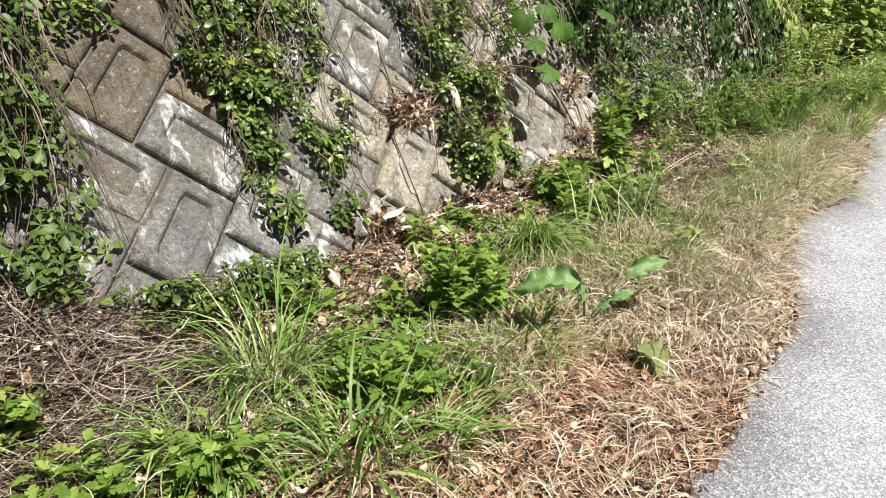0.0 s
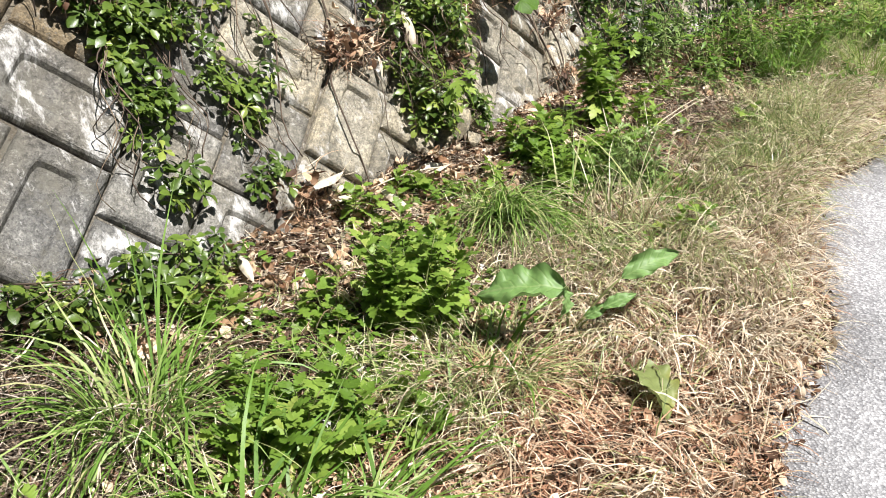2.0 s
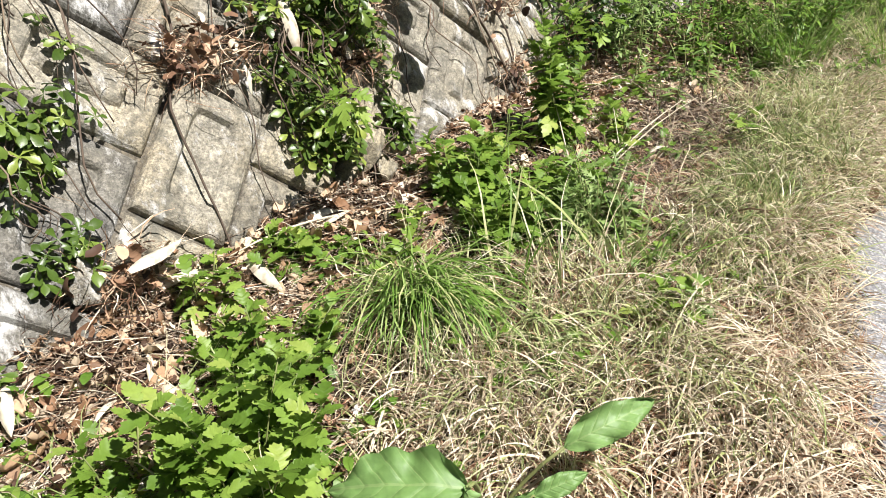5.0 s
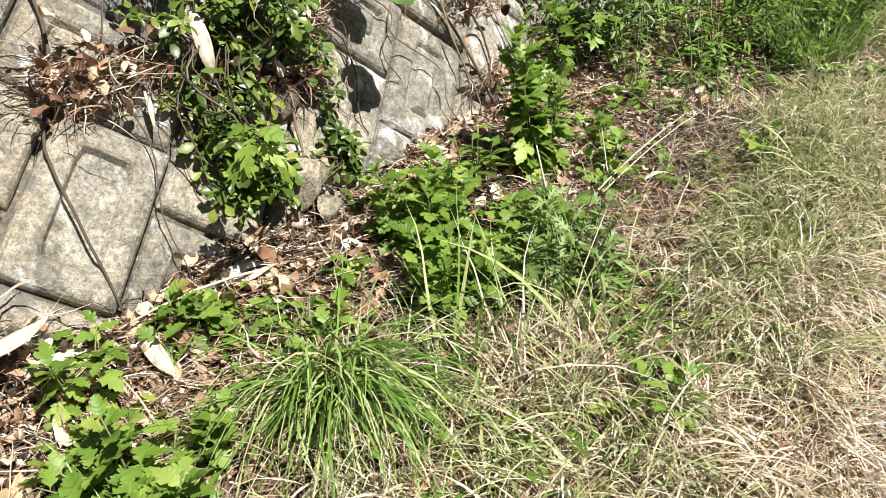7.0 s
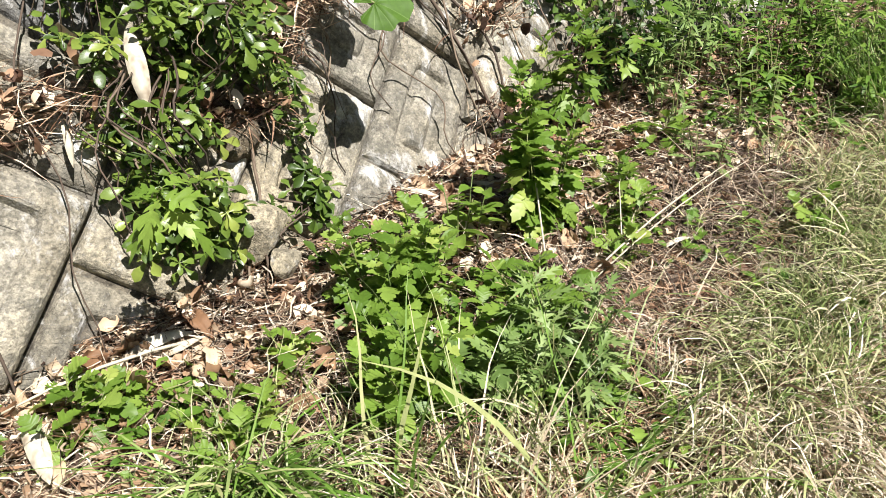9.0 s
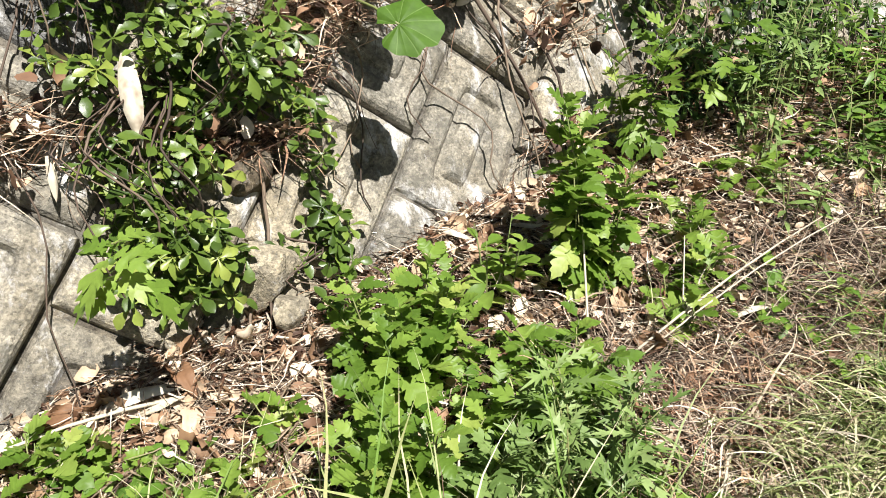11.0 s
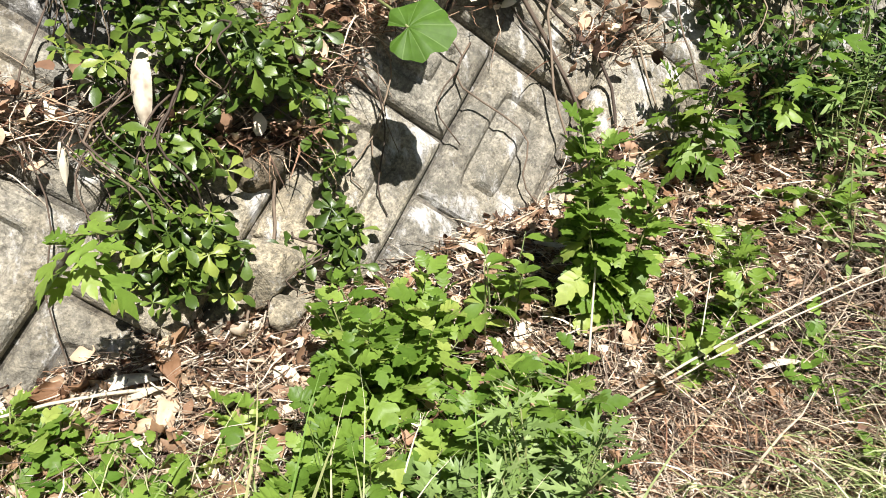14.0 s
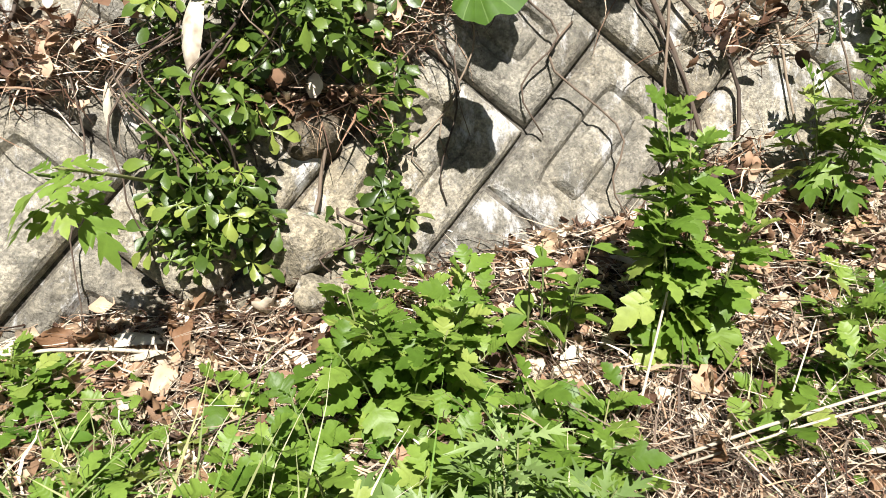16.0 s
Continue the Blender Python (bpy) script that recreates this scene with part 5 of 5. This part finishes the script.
lay("bamboo_sheath", SHEATHS[2], on_wall(-0.545, -0.350, 0.105), WH * 0.94 + WV * 0.34, 0.18, 25, "broad pale bamboo sheath leaning on the foot of the wall", "sheath")
lay("bamboo_sheath", SHEATHS[0], on_wall(0.228, 0.325, 0.09), -WV - WH * 0.08, 0.20, 12, "pale bamboo sheath hanging on the wall", "sheath")
lay("bamboo_sheath", SHEATHS[1], on_wall(0.043, 0.150, 0.035), -WV, 0.09, -15, "small pale sheath hanging on the wall", "sheath")
for i, (s, w, up, a, size, tip) in enumerate([(-0.47, 0.20, 0.04, 8, 0.17, 10), (-0.86, 0.25, 0.03, 112, 0.17, 20), (-0.20, 0.24, 0.03, 98, 0.19, 10), (-1.02, 0.48, 0.03, 90, 0.10, -10),
                                              (0.03, 0.21, 0.03, 28, 0.15, 15), (0.0, 0.20, 0.02, 10, 0.18, 5), (0.85, 0.16, 0.05, 60, 0.08, 20), (1.02, 0.21, 0.03, 24, 0.09, 10), (-1.48, 0.3, 0.03, 10, 0.10, 0),
                                              (-1.55, 0.42, 0.04, -60, 0.15, 20), (-0.70, 0.42, 0.03, 150, 0.09, 10), (-0.3, 0.55, 0.02, 70, 0.08, 0), (1.3, 0.5, 0.02, 20, 0.09, 10), (-1.0, 0.42, 0.02, 30, 0.1, 5),
                                              (0.03, 0.34, 0.02, 170, 0.1, 5), (1.25, 0.72, 0.03, 20, 0.10, -10)]):
    g = radians(a)
    along = WH * math.cos(g) + NH * math.sin(g) + Vector((0, 0, 0.12 * math.cos(g)))
    lay("bamboo_sheath", SHEATHS[i % 5], on_ground(s, w, up), along, size, tip, "pale dry bamboo sheath lying on dead leaves", "sheath", "fallen bamboo sheaths")

DEAD = []
for i in range(6):
    v, f = crinkled("oval", 40 + i, curl=-1.2 + 0.5 * i, wave=0.30, veins=0.03, n=9)
    DEAD.append(mesh("dead_leaf", v, f, DEAD_LEAF))
r = random.Random(88)
for i in range(300):
    s = r.uniform(-2.2, 2.6) if i < 220 else r.uniform(-1.1, 0.2)
    w = 0.13 + abs(r.gauss(0, 0.35 if i < 220 else 0.2))
    if w > 1.3:
        continue
    g = r.uniform(0, 6.28)
    lay("dead_leaf", r.choice(DEAD), on_ground(s, w, 0.015 + 0.02 * r.random()), WH * math.cos(g) + NH * math.sin(g) + Vector((0, 0, r.uniform(-0.2, 0.3))), r.uniform(0.038, 0.085), r.uniform(-60, 60),
        "large curled brown dead leaf lying on the ground", "dead leaf", "large fallen leaves")


# ---- dry stalks and single long blades ----
def stalk(a, b, rad, sag, label="long pale dry stalk lying across the verge"):
    a, b = Vector(a), Vector(b)
    pts = [Vector((0, 0, 0)).lerp(b - a, u) + Vector((0, 0, sag * math.sin(math.pi * u))) for u in (0, 0.25, 0.5, 0.75, 1)]
    o = new("dry_stalk", mesh("dry_stalk", *tube(pts, [rad, rad, rad * 0.9, rad * 0.8, rad * 0.5], 6), STALK))
    o.location = a
    tagged(o, label, "stalk", "dry stalks on the verge")


stalk(on_ground(0.92, 0.69, 0.04), on_ground(1.64, 0.66, 0.09), 0.0030, 0.02)
stalk(on_ground(0.97, 0.70, 0.045), on_ground(1.72, 0.69, 0.085), 0.0022, 0.025)
stalk(on_ground(0.93, 0.60, 0.0), on_ground(1.045, 0.423, 0.215), 0.0028, 0.0, "thin upright pale dry stalk")
stalk(on_ground(1.12, 0.69, 0.0), on_ground(1.22, 0.58, 0.16), 0.002, 0.0, "thin upright pale dry stalk")
stalk(on_ground(0.15, 0.26, 0.04), on_ground(-0.25, 0.22, 0.05), 0.004, 0.02)
stalk(on_ground(-0.6, 1.1, 0.04), on_ground(-0.2, 1.5, 0.04), 0.003, 0.01)
tuft(0.22, 0.86, 7, 0.62, 0.05, 801, lift=(1.2, 1.5), bend=(0.2, 0.8), width=0.011, label="few long broad upright grass blades")
tuft(0.47, 1.08, 7, 0.55, 0.05, 802, lift=(0.8, 1.3), bend=(0.2, 0.9), width=0.013, label="few long broad grass blades")
tuft(-1.35, 0.62, 9, 0.60, 0.06, 803, lift=(1.1, 1.5), bend=(0.1, 0.7), width=0.009, label="few long upright grass blades")
tuft(-0.70, 1.20, 40, 0.34, 0.08, 804, lift=(0.5, 1.3), bend=(0.6, 1.8), width=0.009)
tuft(1.05, 1.22, 120, 0.28, 0.14, 805, lift=(0.5, 1.3), bend=(1.0, 2.4), width=0.004)
tuft(0.75, 1.15, 120, 0.26, 0.16, 806, lift=(0.5, 1.3), bend=(1.0, 2.4), width=0.004)
tuft(1.6, 1.0, 120, 0.28, 0.16, 807, lift=(0.5, 1.3), bend=(1.0, 2.4), width=0.004)
for i, (s, w) in enumerate([(0.45, 1.15), (0.85, 1.3), (1.25, 1.2), (1.45, 1.25), (1.9, 1.15), (2.2, 1.05), (0.2, 1.25), (1.7, 1.35), (-0.1, 1.15), (2.6, 1.2), (-0.62, 1.2), (-0.75, 1.15)]):
    tuft(s, w, 240, 0.30, 0.17, 820 + i, lift=(0.3, 1.3), bend=(0.9, 2.5), width=0.0045, mat=PALE_SEDGE, label="pale green and straw-coloured drooping grass")
r = random.Random(91)
for i in range(22):
    s = 0.1 + i * 0.115 + r.uniform(-0.1, 0.1)
    tuft(s, road_edge(s) - r.uniform(0.12, 0.55), 110, r.uniform(0.20, 0.34), 0.10, 860 + i, lift=(0.4, 1.3), bend=(1.2, 2.8), width=0.0045, mat=STRAW, toward=-0.6 + r.uniform(-0.6, 0.6),
         label="bent-over tuft of pale dry grass beside the road")
tuft(0.34, 0.96, 26, 0.46, 0.16, 808, lift=(1.0, 1.5), bend=(0.3, 1.3), width=0.0065, mat=PALE_SEDGE, label="loose upright pale green grass blades")
tuft(0.62, 1.05, 22, 0.40, 0.16, 809, lift=(0.9, 1.5), bend=(0.3, 1.4), width=0.0060, mat=PALE_SEDGE, label="loose upright pale green grass blades")
tuft(-0.95, 1.15, 60, 0.34, 0.14, 810, lift=(0.6, 1.4), bend=(0.5, 1.9), width=0.0085, label="broad green grass blades among the mugwort")
weed(0.85, 0.36, 0.24, 0.10, 5, 840, joined=False, leaf=0.075, label="small green plant with oval leaves in threes", name="leafy_plant", kind="oval")
def wall_rosette():
    """A short leafy shoot that leans out from a joint, its large leaves spreading and drooping."""
    r = random.Random(160)
    root, tip = on_wall(0.15, -0.05, 0.03), Vector((0.263, 3.700, 1.100))
    t = thing("mugwort_plant", root, "bright green mugwort shoot reaching out from the vine on the wall", "plant", "mugwort on the verge")
    pts = [(tip - root) * u + WN * (0.03 * math.sin(math.pi * u)) for u in (0, 0.4, 0.75, 1)]
    piece("stem", mesh("stem", *tube(pts, [0.004, 0.0035, 0.003, 0.002], 5), STEM), t)
    for j in range(14):
        u = 0.62 + 0.38 * j / 13
        g = j * 2.4 + r.uniform(-0.3, 0.3)
        out = WH * math.cos(g) * 1.2 + NH * (0.1 + 0.9 * math.sin(g)) + Vector((0, 0, 0.5 - 2.4 * (1 - u) + r.uniform(-0.3, 0.25)))
        size = r.uniform(0.066, 0.096) * (0.75 if u > 0.93 else 1)
        piece("leaf", shared("cut", r.randrange(6), MUGWORT), t, leaf_pose((tip - root) * (0.75 + 0.25 * u) + Vector((0, 0, -0.16 * (1 - u))), out, size, r, r.uniform(-20, 5)))


wall_rosette()


def flower(s, w, up, seed):
    r = random.Random(seed)
    at = on_ground(s, w, 0)
    t = thing("white_flower", at, "small round white flower on a thin stem", "flower", "white flowers on the verge")
    parts = []
    for i in range(26):
        v, f = leaf_shape(LANCE, 0.3, 0.2, 0, i)
        m = Matrix.Translation((0, 0, up)) @ Vector((r.gauss(0, 1), r.gauss(0, 1), r.gauss(0.4, 0.8))).to_track_quat("Y", "Z").to_matrix().to_4x4() @ Matrix.Scale(0.012, 4)
        parts.append(([m @ Vector(q) for q in v], f))
    piece("petals", mesh("petals", *join(parts), PETAL), t)
    piece("stem", mesh("stem", *tube([(0, 0, -0.01), (0.005, 0, up * 0.6), (0, 0, up)], [0.0012] * 3, 4), STEM), t)


for i, (s, w, up) in enumerate([(-1.20, 1.10, 0.10), (-1.0, 1.0, 0.10), (-0.85, 1.05, 0.13), (-1.35, 1.25, 0.09), (-0.45, 0.95, 0.14)]):
    flower(s, w, up, 900 + i)
